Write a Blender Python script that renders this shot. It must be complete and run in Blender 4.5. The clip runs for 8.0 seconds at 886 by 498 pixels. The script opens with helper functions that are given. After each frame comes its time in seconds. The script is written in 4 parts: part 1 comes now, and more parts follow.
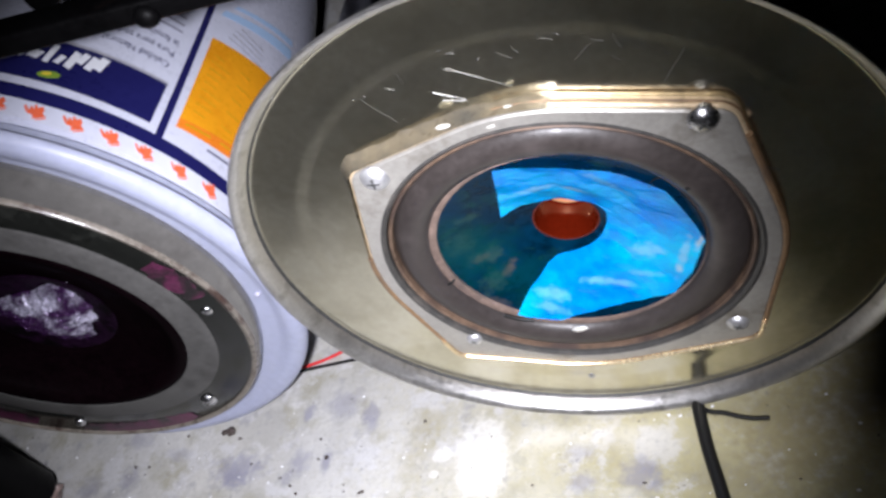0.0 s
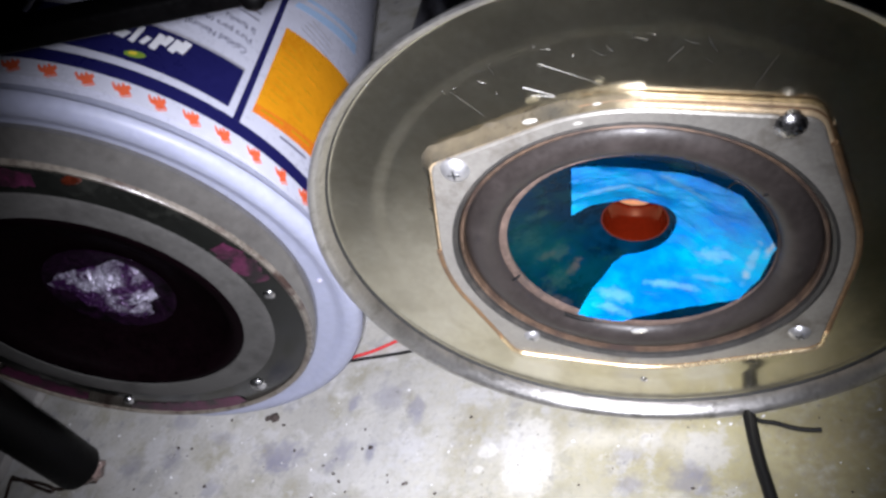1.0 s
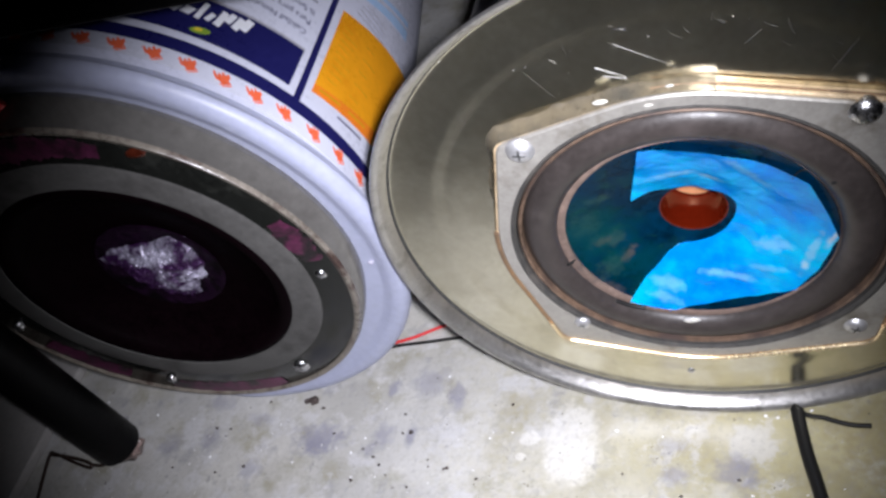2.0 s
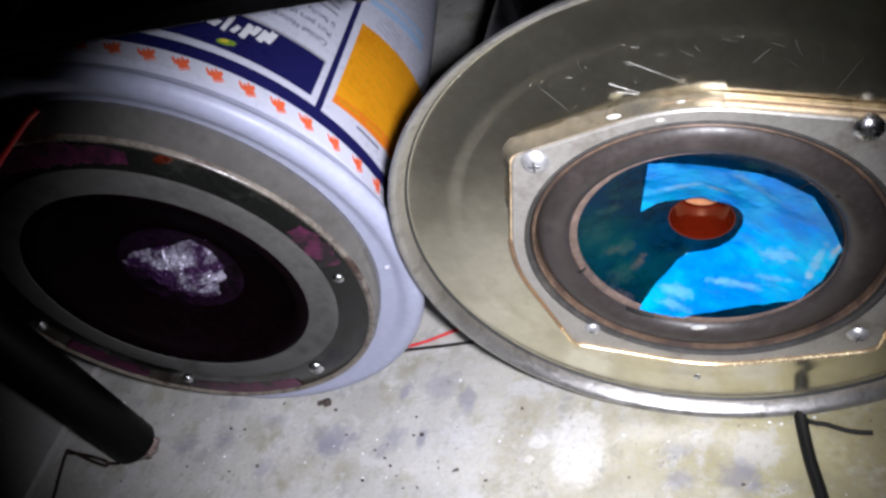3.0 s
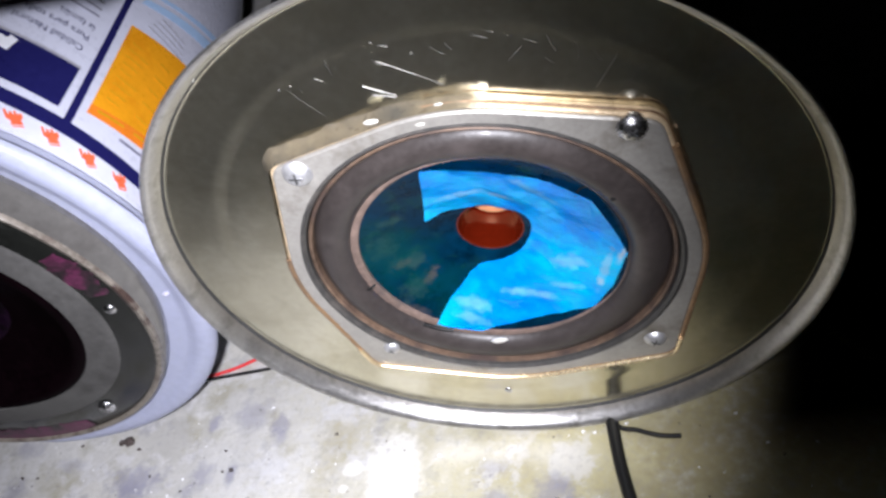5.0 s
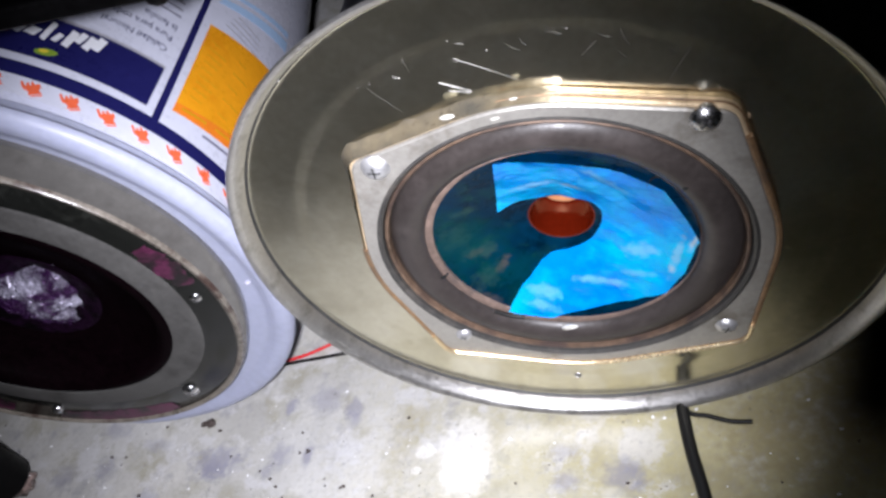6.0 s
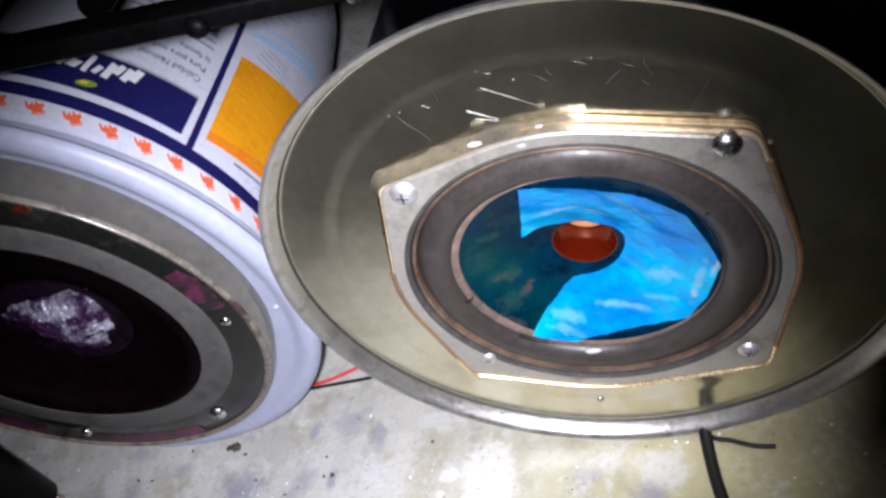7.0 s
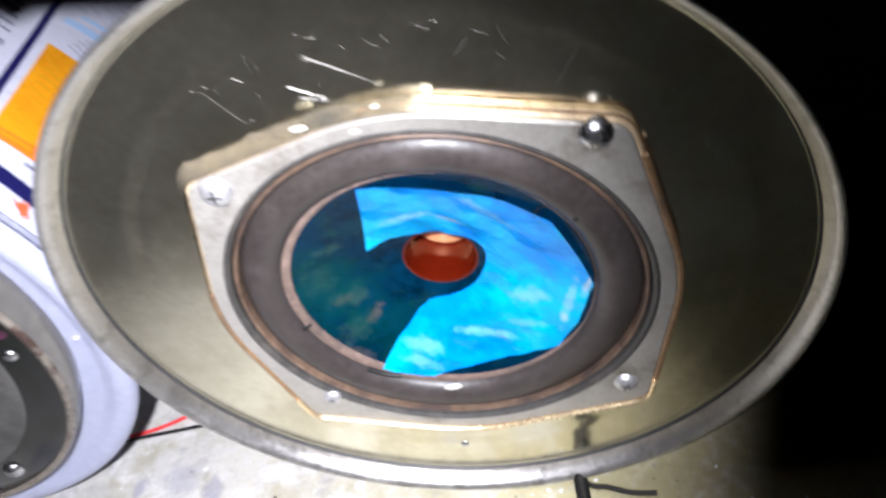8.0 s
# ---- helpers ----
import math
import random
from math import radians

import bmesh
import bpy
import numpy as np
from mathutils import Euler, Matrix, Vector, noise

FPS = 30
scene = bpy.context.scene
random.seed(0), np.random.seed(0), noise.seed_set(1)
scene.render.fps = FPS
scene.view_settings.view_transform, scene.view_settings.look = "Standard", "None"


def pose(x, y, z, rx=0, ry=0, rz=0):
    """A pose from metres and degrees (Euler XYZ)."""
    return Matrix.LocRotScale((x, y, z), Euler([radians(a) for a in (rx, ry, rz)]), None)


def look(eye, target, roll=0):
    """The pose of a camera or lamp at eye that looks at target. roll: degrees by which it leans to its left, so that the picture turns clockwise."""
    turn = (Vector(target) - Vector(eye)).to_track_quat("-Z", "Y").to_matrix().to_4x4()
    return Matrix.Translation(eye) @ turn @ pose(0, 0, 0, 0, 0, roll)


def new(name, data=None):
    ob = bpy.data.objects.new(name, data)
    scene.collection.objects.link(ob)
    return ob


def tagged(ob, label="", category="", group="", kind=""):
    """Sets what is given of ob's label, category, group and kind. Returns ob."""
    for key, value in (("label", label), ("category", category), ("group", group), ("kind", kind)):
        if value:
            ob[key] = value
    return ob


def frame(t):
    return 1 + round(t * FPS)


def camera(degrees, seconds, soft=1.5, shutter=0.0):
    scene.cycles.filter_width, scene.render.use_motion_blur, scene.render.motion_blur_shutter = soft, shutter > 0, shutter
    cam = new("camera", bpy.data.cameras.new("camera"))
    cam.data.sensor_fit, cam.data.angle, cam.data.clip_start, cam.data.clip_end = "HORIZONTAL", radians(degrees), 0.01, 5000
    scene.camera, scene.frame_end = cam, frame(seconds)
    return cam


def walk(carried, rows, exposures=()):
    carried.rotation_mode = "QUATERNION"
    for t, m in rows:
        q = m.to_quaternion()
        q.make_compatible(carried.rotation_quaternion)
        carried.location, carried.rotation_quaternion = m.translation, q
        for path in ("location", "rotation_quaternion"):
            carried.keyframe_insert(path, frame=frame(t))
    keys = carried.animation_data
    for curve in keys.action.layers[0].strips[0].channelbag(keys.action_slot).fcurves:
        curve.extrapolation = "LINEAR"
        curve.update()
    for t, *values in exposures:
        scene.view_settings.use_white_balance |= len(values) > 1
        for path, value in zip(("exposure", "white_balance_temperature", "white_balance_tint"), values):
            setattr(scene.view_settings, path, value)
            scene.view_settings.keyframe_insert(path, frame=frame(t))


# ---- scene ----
cam = camera(55.94, 8.0, soft=2.8, shutter=0.5)
PATH = [
    (0.0, 0.0634, -0.1528, 0.2929, 39.99, 23.01, 7.28),
    (0.5, 0.0532, -0.1568, 0.2946, 41.34, 22.16, 9.43),
    (1.0, 0.0483, -0.1613, 0.2996, 41.70, 21.79, 10.38),
    (1.5, 0.0430, -0.1640, 0.2996, 41.57, 21.81, 11.25),
    (2.0, 0.0358, -0.1695, 0.3015, 42.54, 21.47, 12.42),
    (3.3, 0.0359, -0.1760, 0.3100, 43.63, 21.10, 13.19),
    (3.5, 0.0337, -0.1748, 0.3084, 44.23, 18.77, 11.34),
    (4.0, 0.0497, -0.1572, 0.2869, 42.16, 15.14, 5.17),
    (4.2, 0.0548, -0.1537, 0.2831, 41.60, 15.45, 4.68),
    (5.3, 0.0592, -0.1551, 0.2893, 40.97, 18.53, 5.91),
    (5.5, 0.0595, -0.1558, 0.2920, 40.94, 19.65, 6.70),
    (6.0, 0.0568, -0.1575, 0.2930, 40.65, 20.37, 7.66),
    (6.5, 0.0555, -0.1585, 0.2918, 40.78, 20.81, 8.35),
    (7.0, 0.0558, -0.1628, 0.2972, 42.97, 21.17, 8.48),
    (7.3, 0.0566, -0.1630, 0.2929, 43.82, 18.98, 7.57),
    (7.5, 0.0548, -0.1592, 0.2768, 47.89, 14.12, 6.30),
    (7.7, 0.0534, -0.1505, 0.2675, 46.08, 13.97, 5.57),
    (7.8, 0.0537, -0.1494, 0.2686, 45.78, 14.48, 4.96),
    (8.0, 0.0558, -0.1419, 0.2584, 44.70, 15.61, 3.42),
]
EXPOSURES = [(0.0, -0.10), (2.0, -0.28), (3.5, -0.24), (4.0, 0.02), (4.3, 0.02), (5.4, -0.12), (7.2, -0.16), (7.6, 0.20), (8.0, 0.38)]
walk(cam, [(t, pose(x, y, z, rx, ry, rz)) for t, x, y, z, rx, ry, rz in PATH], EXPOSURES)

# ---- light: the phone's own lamp beside the lens, in a dark room ----
world = bpy.data.worlds.new("night_room")
world.use_nodes = True
world.node_tree.nodes["Background"].inputs[0].default_value = (0.55, 0.65, 1.0, 1)
world.node_tree.nodes["Background"].inputs[1].default_value = 0.005
scene.world = world
lamp = bpy.data.lights.new("phone_lamp", "SPOT")
lamp.energy, lamp.color = 12.8, (0.90, 0.90, 1.0)
lamp.spot_size, lamp.spot_blend, lamp.shadow_soft_size = radians(63), 1.0, 0.006
new("phone_lamp", lamp).matrix_world = look((0.048, -0.168, 0.304), (-0.074, -0.008, 0.087))


# ---- materials ----
def material(name, color, rough=0.5, metal=0.0, vary=0.15, scale=40.0, fine=400.0, bump=0.0, stain=None, stain_scale=25.0,
             stain_from=0.55, stain_to=0.62, rough_vary=0.1, coat=0.0, trans=0.0, sss=0.0, stretch=(1, 1, 1), spec=0.5, island=0.0):
    """A surface with colour and gloss that vary at two scales, fine relief, and stains of a second colour."""
    m = bpy.data.materials.new(name)
    m.use_nodes = True
    nt = m.node_tree
    b = nt.nodes["Principled BSDF"]

    def node(kind, **values):
        n = nt.nodes.new(kind)
        for key, value in values.items():
            n.inputs[key].default_value = value
        return n

    link = nt.links.new
    co = nt.nodes.new("ShaderNodeTexCoord")
    mp = node("ShaderNodeMapping", Scale=stretch)
    link(co.outputs["Object"], mp.inputs["Vector"])
    n1 = node("ShaderNodeTexNoise", Scale=scale, Detail=4.0, Roughness=0.6)
    n2 = node("ShaderNodeTexNoise", Scale=fine, Detail=3.0, Roughness=0.6)
    for n in (n1, n2):
        link(mp.outputs["Vector"], n.inputs["Vector"])
    add = nt.nodes.new("ShaderNodeMath")
    add.operation = "ADD"
    link(n1.outputs["Fac"], add.inputs[0])
    link(n2.outputs["Fac"], add.inputs[1])
    rng = node("ShaderNodeMapRange")
    rng.inputs["From Min"].default_value, rng.inputs["From Max"].default_value = 0.6, 1.4
    rng.inputs["To Min"].default_value, rng.inputs["To Max"].default_value = 1 - vary, 1 + vary
    link(add.outputs[0], rng.inputs["Value"])
    mul = nt.nodes.new("ShaderNodeVectorMath")
    mul.operation = "SCALE"
    mul.inputs[0].default_value = color
    link(rng.outputs["Result"], mul.inputs["Scale"])
    out = mul.outputs["Vector"]
    if stain:
        n3 = node("ShaderNodeTexNoise", Scale=stain_scale, Detail=6.0, Roughness=0.65)
        link(mp.outputs["Vector"], n3.inputs["Vector"])
        r3 = node("ShaderNodeMapRange")
        r3.inputs["From Min"].default_value, r3.inputs["From Max"].default_value = stain_from, stain_to
        link(n3.outputs["Fac"], r3.inputs["Value"])
        mix = nt.nodes.new("ShaderNodeMix")
        mix.data_type = "RGBA"
        link(r3.outputs["Result"], mix.inputs["Factor"])
        link(out, mix.inputs["A"])
        mix.inputs["B"].default_value = (*stain, 1)
        out = mix.outputs["Result"]
    link(out, b.inputs["Base Color"])
    rr = node("ShaderNodeMapRange")
    rr.inputs["From Min"].default_value, rr.inputs["From Max"].default_value = 0.6, 1.4
    rr.inputs["To Min"].default_value, rr.inputs["To Max"].default_value = max(rough - rough_vary, 0.02), min(rough + rough_vary, 1)
    link(add.outputs[0], rr.inputs["Value"])
    link(rr.outputs["Result"], b.inputs["Roughness"])
    b.inputs["Metallic"].default_value = metal
    b.inputs["Coat Weight"].default_value = coat
    b.inputs["Coat Roughness"].default_value = 0.12
    b.inputs["Transmission Weight"].default_value = trans
    b.inputs["Specular IOR Level"].default_value = spec
    if sss:
        b.inputs["Subsurface Weight"].default_value = sss
        b.inputs["Subsurface Radius"].default_value = (0.006, 0.006, 0.007)
        b.inputs["Subsurface Scale"].default_value = 1.0
    if bump:
        bp = node("ShaderNodeBump", Strength=bump, Distance=0.0006)
        link(add.outputs[0], bp.inputs["Height"])
        link(bp.outputs["Normal"], b.inputs["Normal"])
    return m


M_ALU = material("dull_aluminium", (0.70, 0.665, 0.53), 0.19, 0.978, 0.16, 14, 500, 0.05, (0.51, 0.48, 0.37), 30, 0.45, 0.68, 0.06)
M_ALU_EDGE = material("worn_aluminium_edge", (0.53, 0.52, 0.51), 0.36, 0.93, 0.2, 60, 700, 0.12, (0.36, 0.35, 0.33), 150, 0.54, 0.68)
M_FLANGE = material("grey_painted_steel", (0.34, 0.325, 0.295), 0.4, 0.4, 0.2, 60, 700, 0.15, (0.16, 0.14, 0.11), 48, 0.54, 0.70)
M_BRASS = material("yellowed_gasket", (0.60, 0.46, 0.29), 0.36, 0.2, 0.35, 70, 500, 0.3, (0.22, 0.15, 0.08), 90, 0.54, 0.68)
M_SKIRT = material("smudged_yellow_glue", (0.150, 0.125, 0.085), 0.3, 0.3, 0.3, 60, 400, 0.2, (0.080, 0.074, 0.060), 45, 0.46, 0.64)
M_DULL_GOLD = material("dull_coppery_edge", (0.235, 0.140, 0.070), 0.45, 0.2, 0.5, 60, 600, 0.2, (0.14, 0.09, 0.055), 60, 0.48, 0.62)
# paler than the dull edge: the lower edge's glint is in this colour
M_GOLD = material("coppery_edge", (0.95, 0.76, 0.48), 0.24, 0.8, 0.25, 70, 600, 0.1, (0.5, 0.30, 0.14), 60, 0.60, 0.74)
M_BEAD = material("pale_shiny_bead", (0.62, 0.60, 0.55), 0.08, 0.3, 0.1, 200, 900)
M_GLUE = material("clear_glue_bead", (0.05, 0.06, 0.07), 0.15, 0.0, 0.6, 200, 900, 0.4)
M_COPPER = material("rusty_copper", (0.128, 0.084, 0.058), 0.5, 0.1, 0.6, 60, 400, 0.1, (0.06, 0.042, 0.036), 45, 0.46, 0.6, spec=0.25)
M_RUBBER = material("brown_grey_rubber", (0.036, 0.030, 0.028), 0.4, 0.0, 0.3, 40, 500, 0.1, (0.062, 0.052, 0.049), 60, 0.5, 0.75, spec=0.35)
M_RUBBER_DARK = material("dark_grey_steel", (0.055, 0.053, 0.05), 0.45, 0.2, 0.3, 60, 500, 0.15, (0.10, 0.09, 0.08), 70, 0.52, 0.66, spec=0.3)
M_CONE = material("teal_painted_cone", (0.0, 0.013, 0.030), 0.3, 0.0, 0.6, 70, 300, 0.2, (0.004, 0.030, 0.030), 120, 0.54, 0.72, 0.1, spec=0.06)
M_TAN = material("bare_paper_edge", (0.15, 0.105, 0.085), 0.7, 0.0, 0.5, 50, 500, 0.0, (0.05, 0.04, 0.04), 45, 0.5, 0.64)
M_FOIL_BLUE = material("blue_plastic_sheet", (0.0, 0.36, 0.94), 0.17, 0.0, 0.14, 30, 160, 0.1, (0.0, 0.68, 0.98), 30, 0.44, 0.66, 0.06, spec=0.6)


def add_marks(m, color, marks, grain=420.0, wobble=0.9):
    """Lays soft, uneven marks over a material: (x, z, half length, half width, degrees, amount) in the object's x and z."""
    nt = m.node_tree
    b = nt.nodes["Principled BSDF"]
    link = nt.links.new
    co = nt.nodes.new("ShaderNodeTexCoord")
    n = nt.nodes.new("ShaderNodeTexNoise")
    n.inputs["Scale"].default_value, n.inputs["Detail"].default_value = grain, 5.0
    link(co.outputs["Object"], n.inputs["Vector"])
    k = nt.nodes.new("ShaderNodeMath")
    k.operation = "MULTIPLY_ADD"
    k.inputs[1].default_value, k.inputs[2].default_value = wobble * 2, -wobble
    link(n.outputs["Fac"], k.inputs[0])
    out = b.inputs["Base Color"].links[0].from_socket
    for x, z, rx, rz, deg, amount in marks:
        mp = nt.nodes.new("ShaderNodeMapping")
        mp.vector_type = "TEXTURE"
        mp.inputs["Location"].default_value = (x, 0, z)
        mp.inputs["Rotation"].default_value = (0, -radians(deg), 0)
        mp.inputs["Scale"].default_value = (rx, 1.0, rz)
        link(co.outputs["Object"], mp.inputs["Vector"])
        flat = nt.nodes.new("ShaderNodeVectorMath")
        flat.operation = "MULTIPLY"
        flat.inputs[1].default_value = (1, 0, 1)
        link(mp.outputs["Vector"], flat.inputs[0])
        ln = nt.nodes.new("ShaderNodeVectorMath")
        ln.operation = "LENGTH"
        link(flat.outputs["Vector"], ln.inputs[0])
        add = nt.nodes.new("ShaderNodeMath")
        add.operation = "ADD"
        link(ln.outputs["Value"], add.inputs[0])
        link(k.outputs[0], add.inputs[1])
        r = nt.nodes.new("ShaderNodeMapRange")
        r.inputs["From Min"].default_value, r.inputs["From Max"].default_value, r.inputs["To Max"].default_value = 1.35, 0.45, amount
        link(add.outputs[0], r.inputs["Value"])
        mix = nt.nodes.new("ShaderNodeMix")
        mix.data_type = "RGBA"
        link(r.outputs["Result"], mix.inputs["Factor"])
        link(out, mix.inputs["A"])
        mix.inputs["B"].default_value = (*color, 1)
        out = mix.outputs["Result"]
    link(out, b.inputs["Base Color"])


# paler streaks along the creases of the blue sheet, and bare or greenish patches on the cone
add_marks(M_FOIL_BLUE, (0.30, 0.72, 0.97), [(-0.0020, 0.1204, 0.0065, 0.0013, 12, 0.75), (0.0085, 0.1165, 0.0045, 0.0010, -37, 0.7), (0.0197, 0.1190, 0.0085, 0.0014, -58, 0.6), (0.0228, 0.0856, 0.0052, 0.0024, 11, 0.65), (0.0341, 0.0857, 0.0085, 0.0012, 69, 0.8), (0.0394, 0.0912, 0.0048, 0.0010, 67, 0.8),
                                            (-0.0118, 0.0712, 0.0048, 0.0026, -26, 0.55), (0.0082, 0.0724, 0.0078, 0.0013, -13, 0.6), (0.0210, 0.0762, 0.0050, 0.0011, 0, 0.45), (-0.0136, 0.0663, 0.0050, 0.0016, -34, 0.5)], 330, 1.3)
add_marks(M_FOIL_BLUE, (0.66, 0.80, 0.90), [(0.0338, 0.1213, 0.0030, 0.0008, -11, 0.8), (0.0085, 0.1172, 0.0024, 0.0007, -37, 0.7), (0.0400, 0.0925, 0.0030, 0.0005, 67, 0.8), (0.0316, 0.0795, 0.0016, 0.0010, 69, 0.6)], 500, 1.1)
add_marks(M_CONE, (0.030, 0.062, 0.050), [(-0.0270, 0.0940, 0.0050, 0.0030, -10, 0.55), (-0.0285, 0.0830, 0.0050, 0.0032, 40, 0.45), (-0.0252, 0.1147, 0.0040, 0.0020, 0, 0.4), (-0.0320, 0.1040, 0.0040, 0.0050, 0, 0.4)], 330, 1.5)
add_marks(M_CONE, (0.10, 0.070, 0.055), [(-0.0221, 0.0856, 0.0030, 0.0016, 55, 0.5), (-0.0290, 0.0945, 0.0026, 0.0014, 0, 0.3), (-0.0318, 0.0760, 0.0070, 0.0016, -45, 0.25), (0.0300, 0.0665, 0.0060, 0.0020, 40, 0.5)], 420, 1.5)
add_marks(M_CONE, (0.0, 0.034, 0.034), [(-0.0310, 0.1010, 0.0110, 0.0160, 15, 0.55), (-0.0200, 0.0800, 0.0120, 0.0080, -40, 0.4)], 150, 0.9)
M_COIL = material("copper_lacquer", (0.068, 0.0050, 0.0012), 0.12, 0.0, 0.2, 90, 600, 0.05, spec=0.4)
M_POLE = material("copper_pole", (0.85, 0.42, 0.2), 0.4, 0.4, 0.15, 120, 600, 0.1)
M_STEEL = material("bright_zinc_screw", (0.60, 0.60, 0.61), 0.27, 1.0, 0.25, 300, 1500, 0.15)
M_STEEL_DULL = material("dull_zinc_screw", (0.60, 0.60, 0.61), 0.42, 0.75, 0.25, 300, 1500, 0.15)
M_CROSS = material("screw_cross", (0.16, 0.16, 0.16), 0.35, 0.7)
M_SLOT = material("dark_screw_slot", (0.05, 0.05, 0.05), 0.6, 0.6)
M_BLACK_CAN = material("black_gloss_tin", (0.004, 0.004, 0.006), 0.16, 0.0, 0.3, 30, 500, 0.03)
M_FROST = material("frosted_plastic", (0.35, 0.37, 0.485), 0.48, 0.0, 0.12, 25, 300, 0.05, sss=0.3)
M_BUCKET = material("white_plastic", (0.605, 0.62, 0.73), 0.3, 0.0, 0.08, 25, 300, 0.06)
M_NAVY = material("navy_print", (0.012, 0.012, 0.085), 0.32, 0.0, 0.15, 60, 500)
M_WHITE = material("white_print", (0.80, 0.81, 0.86), 0.32, 0.0, 0.05, 60, 500)
M_ORANGE = material("orange_print", (0.83, 0.34, 0.012), 0.32, 0.0, 0.12, 60, 500, 0.0, (0.70, 0.25, 0.008), 45, 0.5, 0.66)
M_ORANGE_RED = material("red_orange_print", (0.80, 0.22, 0.02), 0.32, 0.0, 0.1, 60, 500)
M_RED_PRINT = material("red_print", (0.80, 0.14, 0.06), 0.32, 0.0, 0.1, 60, 500)
M_GREY_PRINT = material("grey_print", (0.20, 0.20, 0.27), 0.35)
M_GREY_PALE = material("pale_grey_print", (0.36, 0.36, 0.40), 0.35)
M_BROWN_PRINT = material("brown_print", (0.66, 0.31, 0.012), 0.35)
M_SKY_PRINT = material("pale_blue_print", (0.42, 0.60, 0.86), 0.32, 0.0, 0.1, 60, 500)
M_GREEN = material("green_print", (0.22, 0.34, 0.04), 0.35)
M_YELLOW = material("yellow_print", (0.75, 0.60, 0.06), 0.35)
M_PLATE = material("smoky_dark_plate", (0.009, 0.0095, 0.0085), 0.13, 0.0, 0.5, 35, 500, 0.08, (0.030, 0.031, 0.027), 45, 0.56, 0.74, 0.08, spec=0.3)
M_EDGE_GREY = material("grey_glassy_edge", (0.098, 0.094, 0.088), 0.14, 0.0, 0.2, 30, 300, 0.12, (0.050, 0.045, 0.042), 28, 0.48, 0.74, coat=0.4)
M_EDGE_PALE = material("pale_edge_glint", (0.17, 0.15, 0.125), 0.3, 0.0, 0.4, 60, 500, 0.3, (0.05, 0.03, 0.025), 70, 0.52, 0.64)
M_RING = material("grey_foam_ring", (0.074, 0.072, 0.069), 0.6, 0.0, 0.3, 50, 500, 0.2, (0.046, 0.044, 0.042), 60, 0.52, 0.68, spec=0.3)
M_PURPLE = material("magenta_paint", (0.078, 0.016, 0.044), 0.35, 0.0, 0.8, 160, 700, 0.3, (0.014, 0.011, 0.012), 130, 0.44, 0.60)
M_PLUM = material("purple_stained_glue", (0.008, 0.0022, 0.009), 0.4, 0.0, 0.9, 120, 500, 0.5, (0.0018, 0.0008, 0.0016), 110, 0.46, 0.6, spec=0.1)
M_CONE_DARK = material("plum_black_cone", (0.0022, 0.0007, 0.0013), 0.55, 0.0, 0.6, 60, 400, 0.2, spec=0.02)
M_CRUMPLE = material("crumpled_foil", (0.44, 0.42, 0.53), 0.3, 0.5, 0.6, 260, 1200, 0.5, (0.040, 0.011, 0.058), 75, 0.43, 0.55)
M_RED_GLUE = material("red_glue", (0.060, 0.011, 0.005), 0.22, 0.0, 0.6, 200, 900, 0.3)
M_LED = material("frosted_red_led", (0.38, 0.37, 0.45), 0.75, 0.0, 0.1, 200, 900, spec=0.1)
M_CABLE = material("black_cable", (0.007, 0.007, 0.007), 0.5, 0.0, 0.3, 100, 900, 0.2, spec=0.3)
M_WIRE_RED = material("red_wire", (0.62, 0.03, 0.035), 0.4, 0.0, 0.15, 100, 900)
M_RUST_WIRE = material("rusted_wire", (0.045, 0.028, 0.022), 0.6, 0.5, 0.4, 200, 900, 0.3)
M_IRON = material("black_painted_iron", (0.0020, 0.0019, 0.0021), 0.45, 0.0, 0.5, 40, 500, 0.2, (0.007, 0.005, 0.0045), 60, 0.6, 0.75, spec=0.08)
M_BOARD = material("off_white_board", (0.40, 0.385, 0.37), 0.45, 0.0, 0.15, 20, 300, 0.1)
M_SPECK = material("dried_speck", (0.40, 0.39, 0.37), 0.6, 0.0, 0.4, 300, 900)
M_FLECK = material("white_sparkle_fleck", (0.80, 0.80, 0.82), 0.35, 0.0, 0.1, 300, 900)
M_DIRT = material("crumb_of_dirt", (0.06, 0.045, 0.04), 0.8, 0.0, 0.5, 300, 900, 0.5)
M_CAP_FOOT = material("clear_plastic_foot", (0.26, 0.19, 0.17), 0.3, 0.0, 0.6, 160, 600, 0.5, (0.05, 0.035, 0.03), 120, 0.5, 0.6)
M_WALL = material("night_wall", (0.12, 0.115, 0.11), 0.8, 0.0, 0.12, 3, 60, 0.2)
M_SCRATCH = material("scratch_bare_metal", (0.25, 0.25, 0.245), 0.55, 1.0, 0.5, 300, 900)


